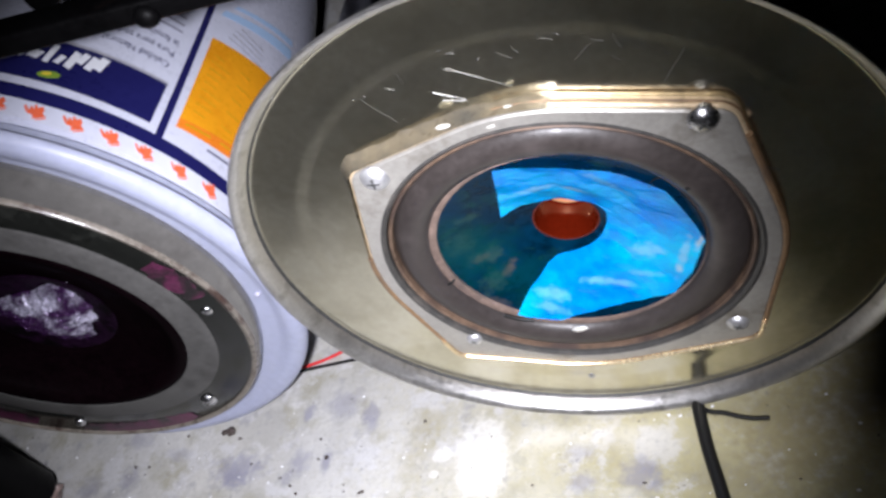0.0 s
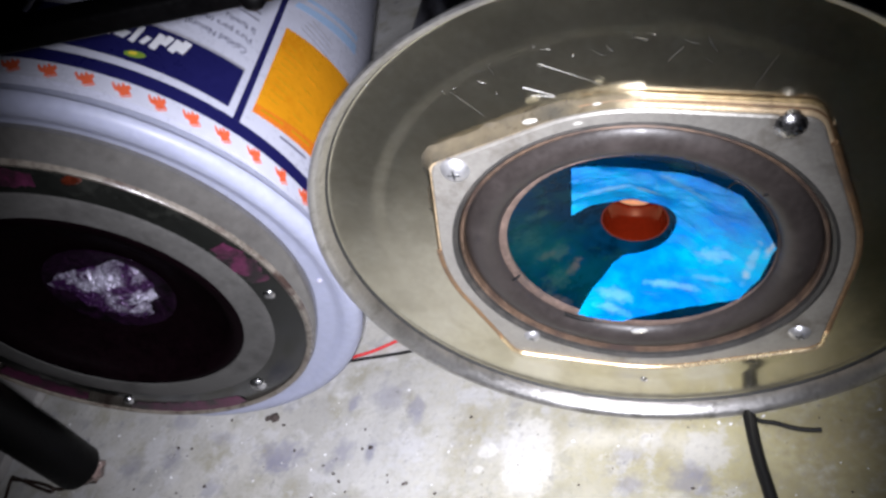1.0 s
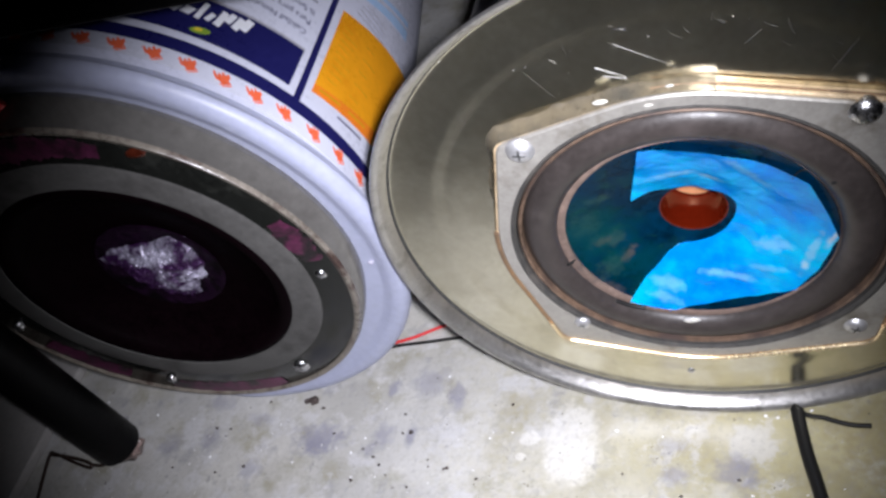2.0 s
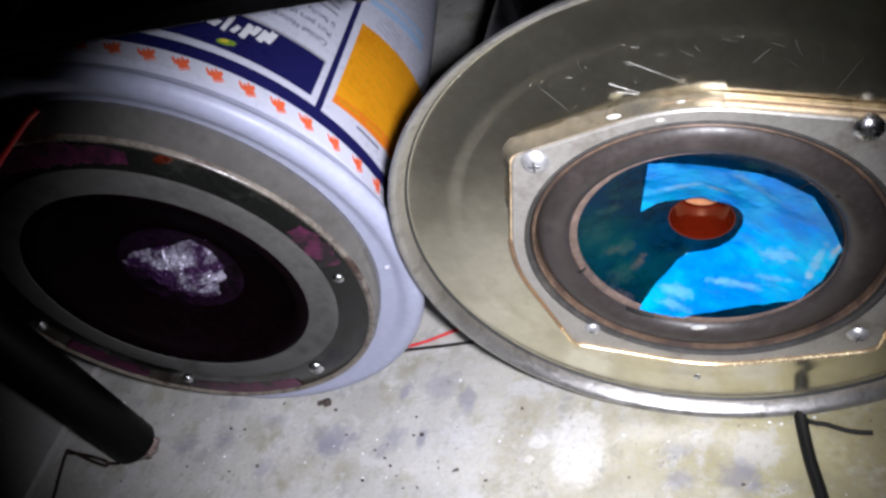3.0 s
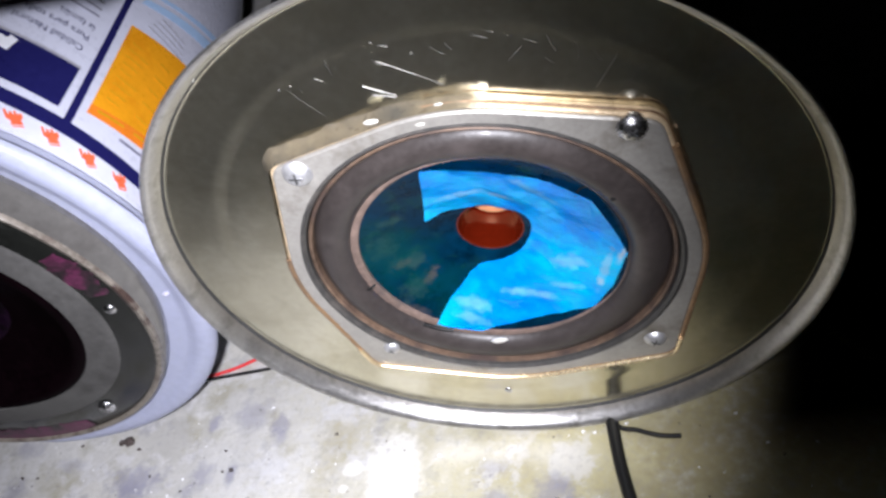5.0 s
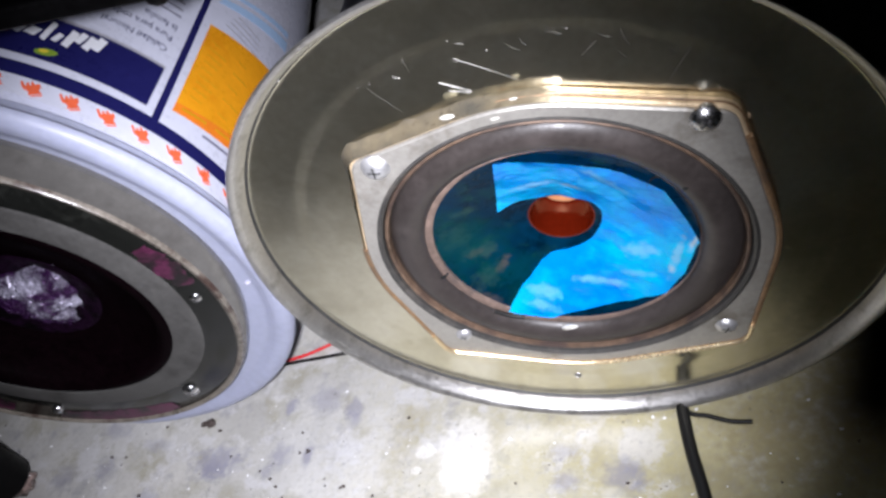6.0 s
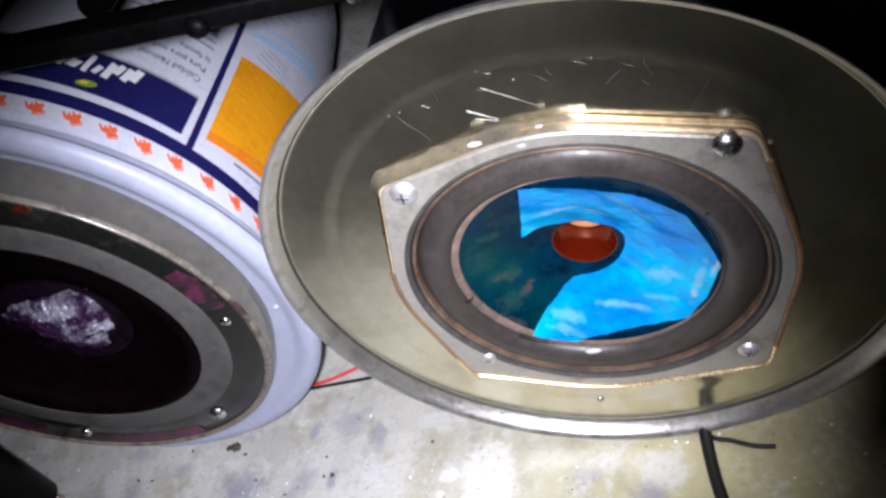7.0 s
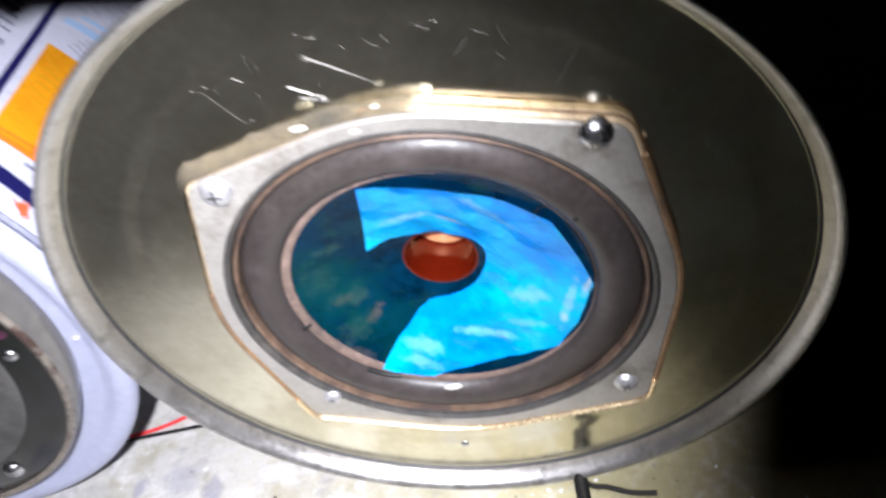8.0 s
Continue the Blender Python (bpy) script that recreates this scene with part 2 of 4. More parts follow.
def floor_material():
    """Worn, sealed concrete: pale grey with yellow wash, blue-grey stains and dark specks."""
    m = bpy.data.materials.new("worn_concrete")
    m.use_nodes = True
    nt = m.node_tree
    b = nt.nodes["Principled BSDF"]
    link = nt.links.new
    co = nt.nodes.new("ShaderNodeTexCoord")

    def noise_ramp(scale, detail, lo, hi, rough=0.6, offset=(0, 0, 0)):
        mp = nt.nodes.new("ShaderNodeMapping")
        mp.inputs["Location"].default_value = offset
        link(co.outputs["Object"], mp.inputs["Vector"])
        n = nt.nodes.new("ShaderNodeTexNoise")
        n.inputs["Scale"].default_value, n.inputs["Detail"].default_value, n.inputs["Roughness"].default_value = scale, detail, rough
        link(mp.outputs["Vector"], n.inputs["Vector"])
        r = nt.nodes.new("ShaderNodeMapRange")
        r.inputs["From Min"].default_value, r.inputs["From Max"].default_value = lo, hi
        link(n.outputs["Fac"], r.inputs["Value"])
        return r.outputs["Result"]

    def mixed(a, color, fac, amount=1.0):
        x = nt.nodes.new("ShaderNodeMix")
        x.data_type = "RGBA"
        k = nt.nodes.new("ShaderNodeMath")
        k.operation = "MULTIPLY"
        k.inputs[1].default_value = amount
        link(fac, k.inputs[0])
        link(k.outputs[0], x.inputs["Factor"])
        if isinstance(a, tuple):
            x.inputs["A"].default_value = (*a, 1)
        else:
            link(a, x.inputs["A"])
        x.inputs["B"].default_value = (*color, 1)
        return x.outputs["Result"]

    def spot(x, y, rx, ry, edge=0.45, wobble=0.6):
        """A soft stain round (x, y) with an uneven outline."""
        mp = nt.nodes.new("ShaderNodeMapping")
        mp.inputs["Location"].default_value = (-x / rx, -y / ry, 0)
        mp.inputs["Scale"].default_value = (1 / rx, 1 / ry, 0)
        link(co.outputs["Object"], mp.inputs["Vector"])
        ln = nt.nodes.new("ShaderNodeVectorMath")
        ln.operation = "LENGTH"
        link(mp.outputs["Vector"], ln.inputs[0])
        n = nt.nodes.new("ShaderNodeTexNoise")
        n.inputs["Scale"].default_value, n.inputs["Detail"].default_value = 260.0, 8.0
        link(co.outputs["Object"], n.inputs["Vector"])
        k = nt.nodes.new("ShaderNodeMath")
        k.operation = "MULTIPLY_ADD"
        k.inputs[1].default_value, k.inputs[2].default_value = wobble * 4, -wobble * 2
        link(n.outputs["Fac"], k.inputs[0])
        s = nt.nodes.new("ShaderNodeMath")
        s.operation = "ADD"
        link(ln.outputs["Value"], s.inputs[0])
        link(k.outputs[0], s.inputs[1])
        r = nt.nodes.new("ShaderNodeMapRange")
        r.inputs["From Min"].default_value, r.inputs["From Max"].default_value = 1.0 + edge, 1.0 - edge
        link(s.outputs[0], r.inputs["Value"])
        return r.outputs["Result"]

    c = mixed((0.52, 0.515, 0.50), (0.39, 0.385, 0.37), noise_ramp(14, 5, 0.42, 0.66))
    c = mixed(c, (0.44, 0.40, 0.27), noise_ramp(9, 4, 0.45, 0.7, 0.5, (3, 1, 0)), 0.22)
    c = mixed(c, (0.41, 0.37, 0.20), spot(0.07, -0.02, 0.125, 0.11, 0.6, 0.25), 0.9)
    c = mixed(c, (0.27, 0.25, 0.155), noise_ramp(48, 6, 0.52, 0.66, 0.65, (9, 4, 0)), 0.55)
    c = mixed(c, (0.58, 0.58, 0.60), noise_ramp(34, 7, 0.53, 0.58, 0.7, (2, 3, 0)), 0.5)
    c = mixed(c, (0.30, 0.29, 0.24), noise_ramp(75, 7, 0.58, 0.63, 0.72, (8, 8, 0)), 0.4)
    c = mixed(c, (0.62, 0.61, 0.57), noise_ramp(40, 5, 0.55, 0.7, 0.6, (1, 5, 0)), 0.6)
    c = mixed(c, (0.25, 0.25, 0.28), noise_ramp(60, 6, 0.56, 0.68, 0.7, (7, 2, 0)), 0.6)
    c = mixed(c, (0.17, 0.165, 0.19), noise_ramp(95, 6, 0.62, 0.70, 0.7, (4, 8, 0)), 0.7)
    c = mixed(c, (0.63, 0.62, 0.58), noise_ramp(150, 5, 0.60, 0.68, 0.7, (5, 3, 0)), 0.5)
    for x, y, rx, ry, amount in STAINS_BLUE:
        c = mixed(c, (0.21, 0.21, 0.285), spot(x, y, rx, ry), amount)
    for x, y, rx, ry, amount in STAINS_PALE:
        c = mixed(c, (0.70, 0.69, 0.66), spot(x, y, rx, ry, 0.14 if amount > 0.5 else 0.55, 0.3), amount)
    for x, y, rx, ry, amount in STAINS_YELLOW:
        c = mixed(c, (0.30, 0.26, 0.14), spot(x, y, rx, ry, 0.7), amount * (0.6 if x < 0.02 else 1.0))
    c = mixed(c, (0.30, 0.29, 0.26), noise_ramp(420, 5, 0.50, 0.66, 0.7, (6, 6, 0)), 0.35)
    c = mixed(c, (0.07, 0.06, 0.055), noise_ramp(330, 4, 0.68, 0.73, 0.6, (2, 9, 0)), 0.8)
    link(c, b.inputs["Base Color"])
    b.inputs["Roughness"].default_value = 0.5
    b.inputs["Specular IOR Level"].default_value = 0.28
    n = nt.nodes.new("ShaderNodeTexNoise")
    n.inputs["Scale"].default_value, n.inputs["Detail"].default_value = 260.0, 6.0
    link(co.outputs["Object"], n.inputs["Vector"])
    bp = nt.nodes.new("ShaderNodeBump")
    bp.inputs["Strength"].default_value, bp.inputs["Distance"].default_value = 0.4, 0.0007
    link(n.outputs["Fac"], bp.inputs["Height"])
    link(bp.outputs["Normal"], b.inputs["Normal"])
    return m


STAINS_BLUE = [(-0.1507, 0.0112, 0.0026, 0.0036, 0.6), (-0.1316, 0.0140, 0.0085, 0.0064, 0.42), (-0.1176, 0.0085, 0.0036, 0.0048, 0.55), (-0.1165, 0.0030, 0.0030, 0.0040, 0.5), (-0.1820, -0.0143, 0.0120, 0.0068, 0.6), (-0.1836, -0.0190, 0.0060, 0.0040, 0.5),
               (-0.1498, -0.0130, 0.0045, 0.0050, 0.5), (-0.1359, -0.0137, 0.0024, 0.0045, 0.6), (0.0012, -0.0262, 0.0062, 0.0062, 0.6), (-0.0205, -0.0282, 0.0045, 0.0040, 0.5), (-0.0215, -0.0160, 0.0060, 0.0030, 0.35), (-0.2491, 0.0045, 0.0080, 0.0040, 0.4), (-0.2204, -0.0050, 0.0070, 0.0030, 0.35),
               (-0.2463, -0.0165, 0.0050, 0.0050, 0.5), (-0.2163, -0.0312, 0.0060, 0.0040, 0.4), (-0.1550, -0.0200, 0.0030, 0.0030, 0.4), (-0.2700, -0.0200, 0.0060, 0.0060, 0.4)]
STAINS_PALE = [(-0.0619, -0.0160, 0.0118, 0.0170, 0.6), (-0.0801, -0.0139, 0.0046, 0.0034, 0.7), (-0.0831, -0.0220, 0.0024, 0.0016, 0.6), (-0.0360, -0.0083, 0.0140, 0.0050, 0.3), (-0.0120, -0.0105, 0.0160, 0.0045, 0.3), (0.0059, -0.0140, 0.0110, 0.0060, 0.25), (-0.0400, -0.0400, 0.0180, 0.0090, 0.25), (-0.1050, -0.0150, 0.0110, 0.0180, 0.2), (-0.1240, -0.0300, 0.0140, 0.0090, 0.15)]
STAINS_YELLOW = [(-0.0868, 0.0040, 0.0080, 0.0050, 0.5), (-0.0903, -0.0058, 0.0055, 0.0070, 0.45), (-0.0929, -0.0209, 0.0050, 0.0080, 0.4), (-0.0500, -0.0070, 0.0030, 0.0080, 0.5), (-0.0224, -0.0045, 0.0100, 0.0024, 0.5), (-0.0090, -0.0160, 0.0030, 0.0090, 0.45), (-0.0047, -0.0030, 0.0090, 0.0026, 0.4), (0.0465, -0.0053, 0.0140, 0.0100, 0.6), (0.0552, -0.0160, 0.0120, 0.0120, 0.6), (0.0348, -0.0309, 0.0140, 0.0090, 0.45), (0.0841, -0.0007, 0.0260, 0.0260, 0.7), (0.1200, 0.0600, 0.0500, 0.0600, 0.75), (0.1000, -0.0350, 0.0400, 0.0300, 0.6), (-0.0620, -0.0450, 0.0200, 0.0080, 0.3)]
M_FLOOR = floor_material()


# ---- mesh helpers ----
def smooth(me, angle=40):
    for p in me.polygons:
        p.use_smooth = True
    me.set_sharp_from_angle(angle=radians(angle))


def part(name, bm, mat, parent=None, label="", angle=40):
    """Links a bmesh as one mesh object, under parent if there is one."""
    bmesh.ops.recalc_face_normals(bm, faces=bm.faces)
    me = bpy.data.meshes.new(name)
    bm.to_mesh(me)
    bm.free()
    me.materials.append(mat)
    smooth(me, angle)
    ob = new(name, me)
    if parent:
        ob.parent = parent
    if label:
        ob["label"] = label
    return ob


def lathe(profile, cx=0.0, cz=0.0, steps=160, closed=True):
    """Turns (radius, y) points round an axis along y; a point may bring its own (x, z) centre."""
    bm = bmesh.new()
    rings = []
    for r, y, *mid in profile:
        px, pz = mid if mid else (cx, cz)
        if r < 1e-6:
            rings.append([bm.verts.new((px, y, pz))])
        else:
            rings.append([bm.verts.new((px + r * math.cos(2 * math.pi * i / steps), y, pz + r * math.sin(2 * math.pi * i / steps))) for i in range(steps)])
    pairs = list(zip(rings, rings[1:])) + ([(rings[-1], rings[0])] if closed and len(rings[0]) > 1 and len(rings[-1]) > 1 else [])
    for a, b in pairs:
        for i in range(steps):
            j = (i + 1) % steps
            if len(a) == 1 and len(b) == 1:
                continue
            if len(a) == 1:
                bm.faces.new((a[0], b[i], b[j]))
            elif len(b) == 1:
                bm.faces.new((a[i], a[j], b[0]))
            else:
                bm.faces.new((a[i], a[j], b[j], b[i]))
    return bm


def box(x0, x1, y0, y1, z0, z1, bevel=0.0, m=None):
    bm = bmesh.new()
    bmesh.ops.create_cube(bm, size=1)
    bmesh.ops.transform(bm, matrix=Matrix.Translation(((x0 + x1) / 2, (y0 + y1) / 2, (z0 + z1) / 2)) @ Matrix.Diagonal((x1 - x0, y1 - y0, z1 - z0, 1)), verts=bm.verts)
    if bevel:
        bmesh.ops.bevel(bm, geom=bm.edges, offset=bevel, segments=3, affect="EDGES", profile=0.5)
    if m:
        bmesh.ops.transform(bm, matrix=m, verts=bm.verts)
    return bm


def tube(points, radius, sides=12, smooth_steps=6):
    """A round wire along a smooth line through the points."""
    pts = [Vector(p) for p in points]
    line = []
    for i in range(len(pts) - 1):
        p0, p1, p2, p3 = pts[max(i - 1, 0)], pts[i], pts[i + 1], pts[min(i + 2, len(pts) - 1)]
        for s in range(smooth_steps):
            t = s / smooth_steps
            line.append(0.5 * ((2 * p1) + (p2 - p0) * t + (2 * p0 - 5 * p1 + 4 * p2 - p3) * t * t + (3 * p1 - p0 - 3 * p2 + p3) * t ** 3))
    line.append(pts[-1])
    bm = bmesh.new()
    rings = []
    side = None
    for i, q in enumerate(line):
        d = (line[min(i + 1, len(line) - 1)] - line[max(i - 1, 0)]).normalized()
        if side is None:
            side = d.orthogonal().normalized()
        side = (side - d * side.dot(d)).normalized()
        up = d.cross(side)
        rings.append([bm.verts.new(q + radius * (math.cos(2 * math.pi * k / sides) * side + math.sin(2 * math.pi * k / sides) * up)) for k in range(sides)])
    for a, b in zip(rings, rings[1:]):
        for k in range(sides):
            j = (k + 1) % sides
            bm.faces.new((a[k], a[j], b[j], b[k]))
    bm.faces.new(rings[0])
    bm.faces.new(rings[-1])
    return bm


def crumb(center, size, seed, flat=0.5, detail=2, rough=0.35, deep=0.8):
    bm = bmesh.new()
    bmesh.ops.create_icosphere(bm, subdivisions=detail, radius=1)
    for v in bm.verts:
        k = 1 + rough * noise.noise(v.co * 1.7 + Vector((seed * 3.1, seed, 0)))
        v.co = Vector(center) + Vector((v.co.x * size * k, v.co.y * size * k * deep, v.co.z * size * k * flat))
    return bm


def empty(name, label, category, m=Matrix(), group=""):
    ob = new(name)
    ob.matrix_world = m
    return tagged(ob, label, category, group)


def hull(points):
    pts = sorted(points)

    def half(seq):
        out = []
        for p in seq:
            while len(out) > 1 and (out[-1][0] - out[-2][0]) * (p[1] - out[-2][1]) - (out[-1][1] - out[-2][1]) * (p[0] - out[-2][0]) <= 0:
                out.pop()
            out.append(p)
        return out[:-1]
    return half(pts) + half(pts[::-1])


# ---- the room ----
FAR = 1.6
tagged(part("floor", box(-FAR, FAR, -FAR, FAR, -0.05, 0), M_FLOOR), "worn pale concrete floor with blue-grey stains", "floor", kind="structure")
for name, b in (("wall_north", (-FAR, FAR, FAR, FAR + 0.1, -0.05, 2.4)), ("wall_south", (-FAR, FAR, -FAR - 0.1, -FAR, -0.05, 2.4)),
                ("wall_east", (FAR, FAR + 0.1, -FAR - 0.1, FAR + 0.1, -0.05, 2.4)), ("wall_west", (-FAR - 0.1, -FAR, -FAR - 0.1, FAR + 0.1, -0.05, 2.4))):
    tagged(part(name, box(*b), M_WALL), "plain wall in the dark", "wall", kind="structure")
tagged(part("ceiling", box(-FAR - 0.1, FAR + 0.1, -FAR - 0.1, FAR + 0.1, 2.4, 2.5), M_WALL), "plain ceiling in the dark", "ceiling", kind="structure")

# ---- loudspeaker in a black tin behind an aluminium disc ----
DX, DZ = 0.0008, 0.1007
SX, SZ = 0.0008, 0.0984
can = empty("tin_can_loudspeaker", "blue-coned loudspeaker on a scratched aluminium disc closing a black tin", "loudspeaker", pose(0, 0, 0))
part("tin", lathe([(0.0, 0.165), (0.086, 0.165), (0.0885, 0.1635), (0.0885, 0.16), (0.087, 0.158), (0.087, 0.03), (0.0885, 0.028), (0.0885, 0.0115), (0.0885, 0.0072), (0.0865, 0.0072), (0.0860, 0.1630), (0.0, 0.1630)], DX, DZ - 0.0055, closed=False), M_BLACK_CAN, can, "glossy black tin body")
part("disc", lathe([(0.0535, 0.0054), (0.0770, 0.0054), (0.0790, 0.0053), (0.0810, 0.0050), (0.0830, 0.0049), (0.0950, 0.0049), (0.0960, 0.0046), (0.0963, 0.0042), (0.0963, 0.0066), (0.0535, 0.0066)], DX, DZ, 220), M_ALU, can, "scratched dull aluminium disc")
part("rim", lathe([(0.0962, 0.0046), (0.0968, 0.0022), (0.0981, -0.0004), (0.0994, -0.0019), (0.1003, -0.0021), (0.1007, -0.0014), (0.1000, 0.0004), (0.0986, 0.0032), (0.0974, 0.0058), (0.0962, 0.0062)], DX, DZ, 220), M_ALU_EDGE, can, "flared aluminium rim with worn edge")
part("rim_seam", lathe([(0.0957, 0.0049), (0.0959, 0.0042), (0.0964, 0.0036), (0.0964, 0.0049)], DX, DZ, 220), M_SLOT, can, "dark seam inside the rim")


def flange_outline(grow):
    pts = [((0.0620 + grow) * math.cos(a), (0.0620 + grow) * math.sin(a)) for a in (2 * math.pi * i / 120 for i in range(120))]
    for deg, out, round_r in EARS:
        ex, ez = out * math.cos(radians(deg)), out * math.sin(radians(deg))
        pts += [(ex + (round_r + grow) * math.cos(a), ez + (round_r + grow) * math.sin(a)) for a in (2 * math.pi * i / 32 for i in range(32))]
    corners = [Vector(p) for p in hull(pts)]
    line = []
    for p, q in zip(corners, corners[1:] + corners[:1]):
        k = max(1, int((q - p).length / 0.0012))
        line += [tuple(p.lerp(q, i / k)) for i in range(k)]
    return line


def flange_plate(inner, grow, y0, y1, bevel):
    out = flange_outline(grow)
    n = len(out)
    bm = bmesh.new()
    loops = []
    for g, y in ((-bevel, y0), (0, y0 + bevel), (0, y1)):
        loops.append([bm.verts.new((GX + x * (1 + g / 0.065), y, GZ + z * (1 + g / 0.065))) for x, z in out])
    inn = [[bm.verts.new((GX + inner * x / math.hypot(x, z), y, GZ + inner * z / math.hypot(x, z))) for x, z in out] for y in (y1, y0)]
    loops += inn
    for a, b in zip(loops, loops[1:] + loops[:1]):
        for i in range(n):
            j = (i + 1) % n
            bm.faces.new((a[i], a[j], b[j], b[i]))
    return bm


EARS = ((40.5, 0.0650, 0.0070), (132.5, 0.0644, 0.0062), (220.3, 0.0645, 0.0060), (311.6, 0.0667, 0.0062))
GX, GZ = 0.0014, 0.0975
part("gasket", flange_plate(0.0562, 0.0002, 0.0021, 0.0053, 0.0004), M_BRASS, can, "yellowed gasket under the basket")
part("basket_flange", flange_plate(0.0572, -0.0007, 0.0009, 0.0021, 0.0005), M_FLANGE, can, "grey steel basket flange with four ears")
bare = [(x, z) for x, z in flange_outline(0.0001) if not 34 < math.degrees(math.atan2(z, x)) < 166]
bare.sort(key=lambda p: (math.degrees(math.atan2(p[1], p[0])) - 160) % 360)
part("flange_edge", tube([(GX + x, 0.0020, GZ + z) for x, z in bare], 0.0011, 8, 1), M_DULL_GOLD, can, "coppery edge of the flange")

upper = sorted(((x, z) for x, z in flange_outline(0.0004) if 32 < math.degrees(math.atan2(z, x)) < 92), key=lambda p: math.atan2(p[1], p[0]))
part("gasket_seam", tube([(GX + x, 0.0034 + 0.0002 * math.sin(60 * x), GZ + z) for x, z in upper], 0.0003, 6, 1), M_DULL_GOLD, can, "dark seam along the gasket's edge")

# bead added along the lower edge to carry the bright glint there
low = [(x, z) for x, z in flange_outline(-0.0002) if -148 < math.degrees(math.atan2(z, x)) < -42]
low.sort(key=lambda p: math.atan2(p[1], p[0]))
part("edge_glint", tube([(GX + x, 0.0006, GZ + z - 0.0002) for x, z in low], 0.0008, 10, 1), M_GOLD, can, "lower edge of the flange, coloured bright for its glint")


def glue_skirt():
    """Ragged yellowed glue squeezed out over the disc above the gasket."""
    bm = bmesh.new()
    cols = []
    inner = [Vector((x, z)) for x, z in flange_outline(0.0003)]
    dense = []
    for p, q in zip(inner, inner[1:] + inner[:1]):
        k = max(1, int((q - p).length / 0.0008))
        dense += [p.lerp(q, s / k) for s in range(k)]
    dense.sort(key=lambda p: math.atan2(p.y, p.x))
    for p in dense:
        a = math.degrees(math.atan2(p.y, p.x))
        if not 76 < a < 168:
            continue
        fade = min(1, (a - 76) / 26, (168 - a) / 22)
        w = fade * max(0.0004, 0.0026 + 0.0020 * noise.noise(Vector((p.x * 70, p.y * 70, 5))) + 0.0010 * noise.noise(Vector((p.x * 300, p.y * 300, 2))))
        d = p.normalized()
        cols.append([bm.verts.new((GX + p.x + d.x * w * k, y, GZ + p.y + d.y * w * k)) for k, y in ((0, 0.0009), (0.25, 0.0030), (0.7, 0.0046), (1.0, 0.00535))])
    for c, d in zip(cols, cols[1:]):
        for k in range(3):
            bm.faces.new((c[k], c[k + 1], d[k + 1], d[k]))
    return bm


part("glue_skirt", glue_skirt(), M_SKIRT, can, "smudged yellowed glue round the gasket")


# first bead stands in for the surround's glint, the rest lie on the gasket
for x, y, z, n in ((-0.0058, 0.0018, 0.0578, 0.0030), (-0.0134, 0.0012, 0.1598, 0.0022), (-0.0013, 0.0008, 0.1566, 0.0013), (0.0050, 0.0012, 0.1616, 0.0012)):
    part("shiny_bead", crumb((x, y, z), n, 3, 0.35, 2, 0.15, 0.35), M_BEAD, can, "small pale shiny bead")
part("basket_edge", lathe([(0.0578, 0.0020), (0.0573, 0.0010), (0.0563, 0.0006), (0.0554, 0.0014), (0.0550, 0.0050), (0.0578, 0.0050)], GX, GZ + 0.0005), M_RUBBER_DARK, can)
part("basket_ring", lathe([(0.0550, 0.0034), (0.0548, 0.0022), (0.0543, 0.0018), (0.0537, 0.0022), (0.0534, 0.0048), (0.0550, 0.0048)], GX, GZ + 0.0005), M_COPPER, can, "thin coppery ring")
part("surround", lathe([(0.0535, 0.0044, GX, GZ + 0.0005), (0.0520, 0.0026, GX, GZ + 0.0005), (0.0495, 0.0013), (0.0470, 0.0009), (0.0447, 0.0014), (0.0429, 0.0029), (0.0417, 0.0046), (0.0417, 0.0066), (0.0535, 0.0066, GX, GZ + 0.0005)], SX, SZ), M_RUBBER, can, "brown-grey rubber surround")
part("cone_edge", lathe([(0.0420, 0.0044), (0.0412, 0.0042, SX + 0.0006, SZ + 0.0002), (0.0405, 0.0046, SX + 0.0013, SZ + 0.0006), (0.0405, 0.0070, SX + 0.0013, SZ + 0.0006), (0.0420, 0.0070)], SX, SZ), M_TAN, can)


def cone_y(r):
    return 0.0044 + (0.0415 - r) * 0.395


part("cone", lathe(([(0.0414, cone_y(0.0414)), (0.033, cone_y(0.033) + 0.0004), (0.022, cone_y(0.022) + 0.0005), (0.0104, cone_y(0.0104)), (0.0104, cone_y(0.0104) + 0.001), (0.0414, 0.0064)]), SX, SZ), M_CONE, can, "teal-black glossy paper cone")
part("voice_coil_tube", lathe(([(0.0108, 0.0176), (0.0106, 0.0166), (0.0101, 0.0166), (0.0098, 0.018), (0.0092, 0.031), (0.0108, 0.031)]), SX, SZ, 72), M_COIL, can, "open red-brown coil former")
part("glue_bead", lathe(([(0.0104, 0.0172), (0.0107, 0.0167), (0.0110, 0.0170), (0.0111, 0.0178), (0.0104, 0.0178)]), SX, SZ, 90), M_GLUE, can)
part("pole_piece", lathe(([(0.0, 0.0296), (0.0055, 0.0297), (0.0085, 0.0305), (0.0091, 0.0318), (0.0, 0.0318)]), SX, SZ, 72, closed=False), M_POLE, can, "copper pole inside the coil former")

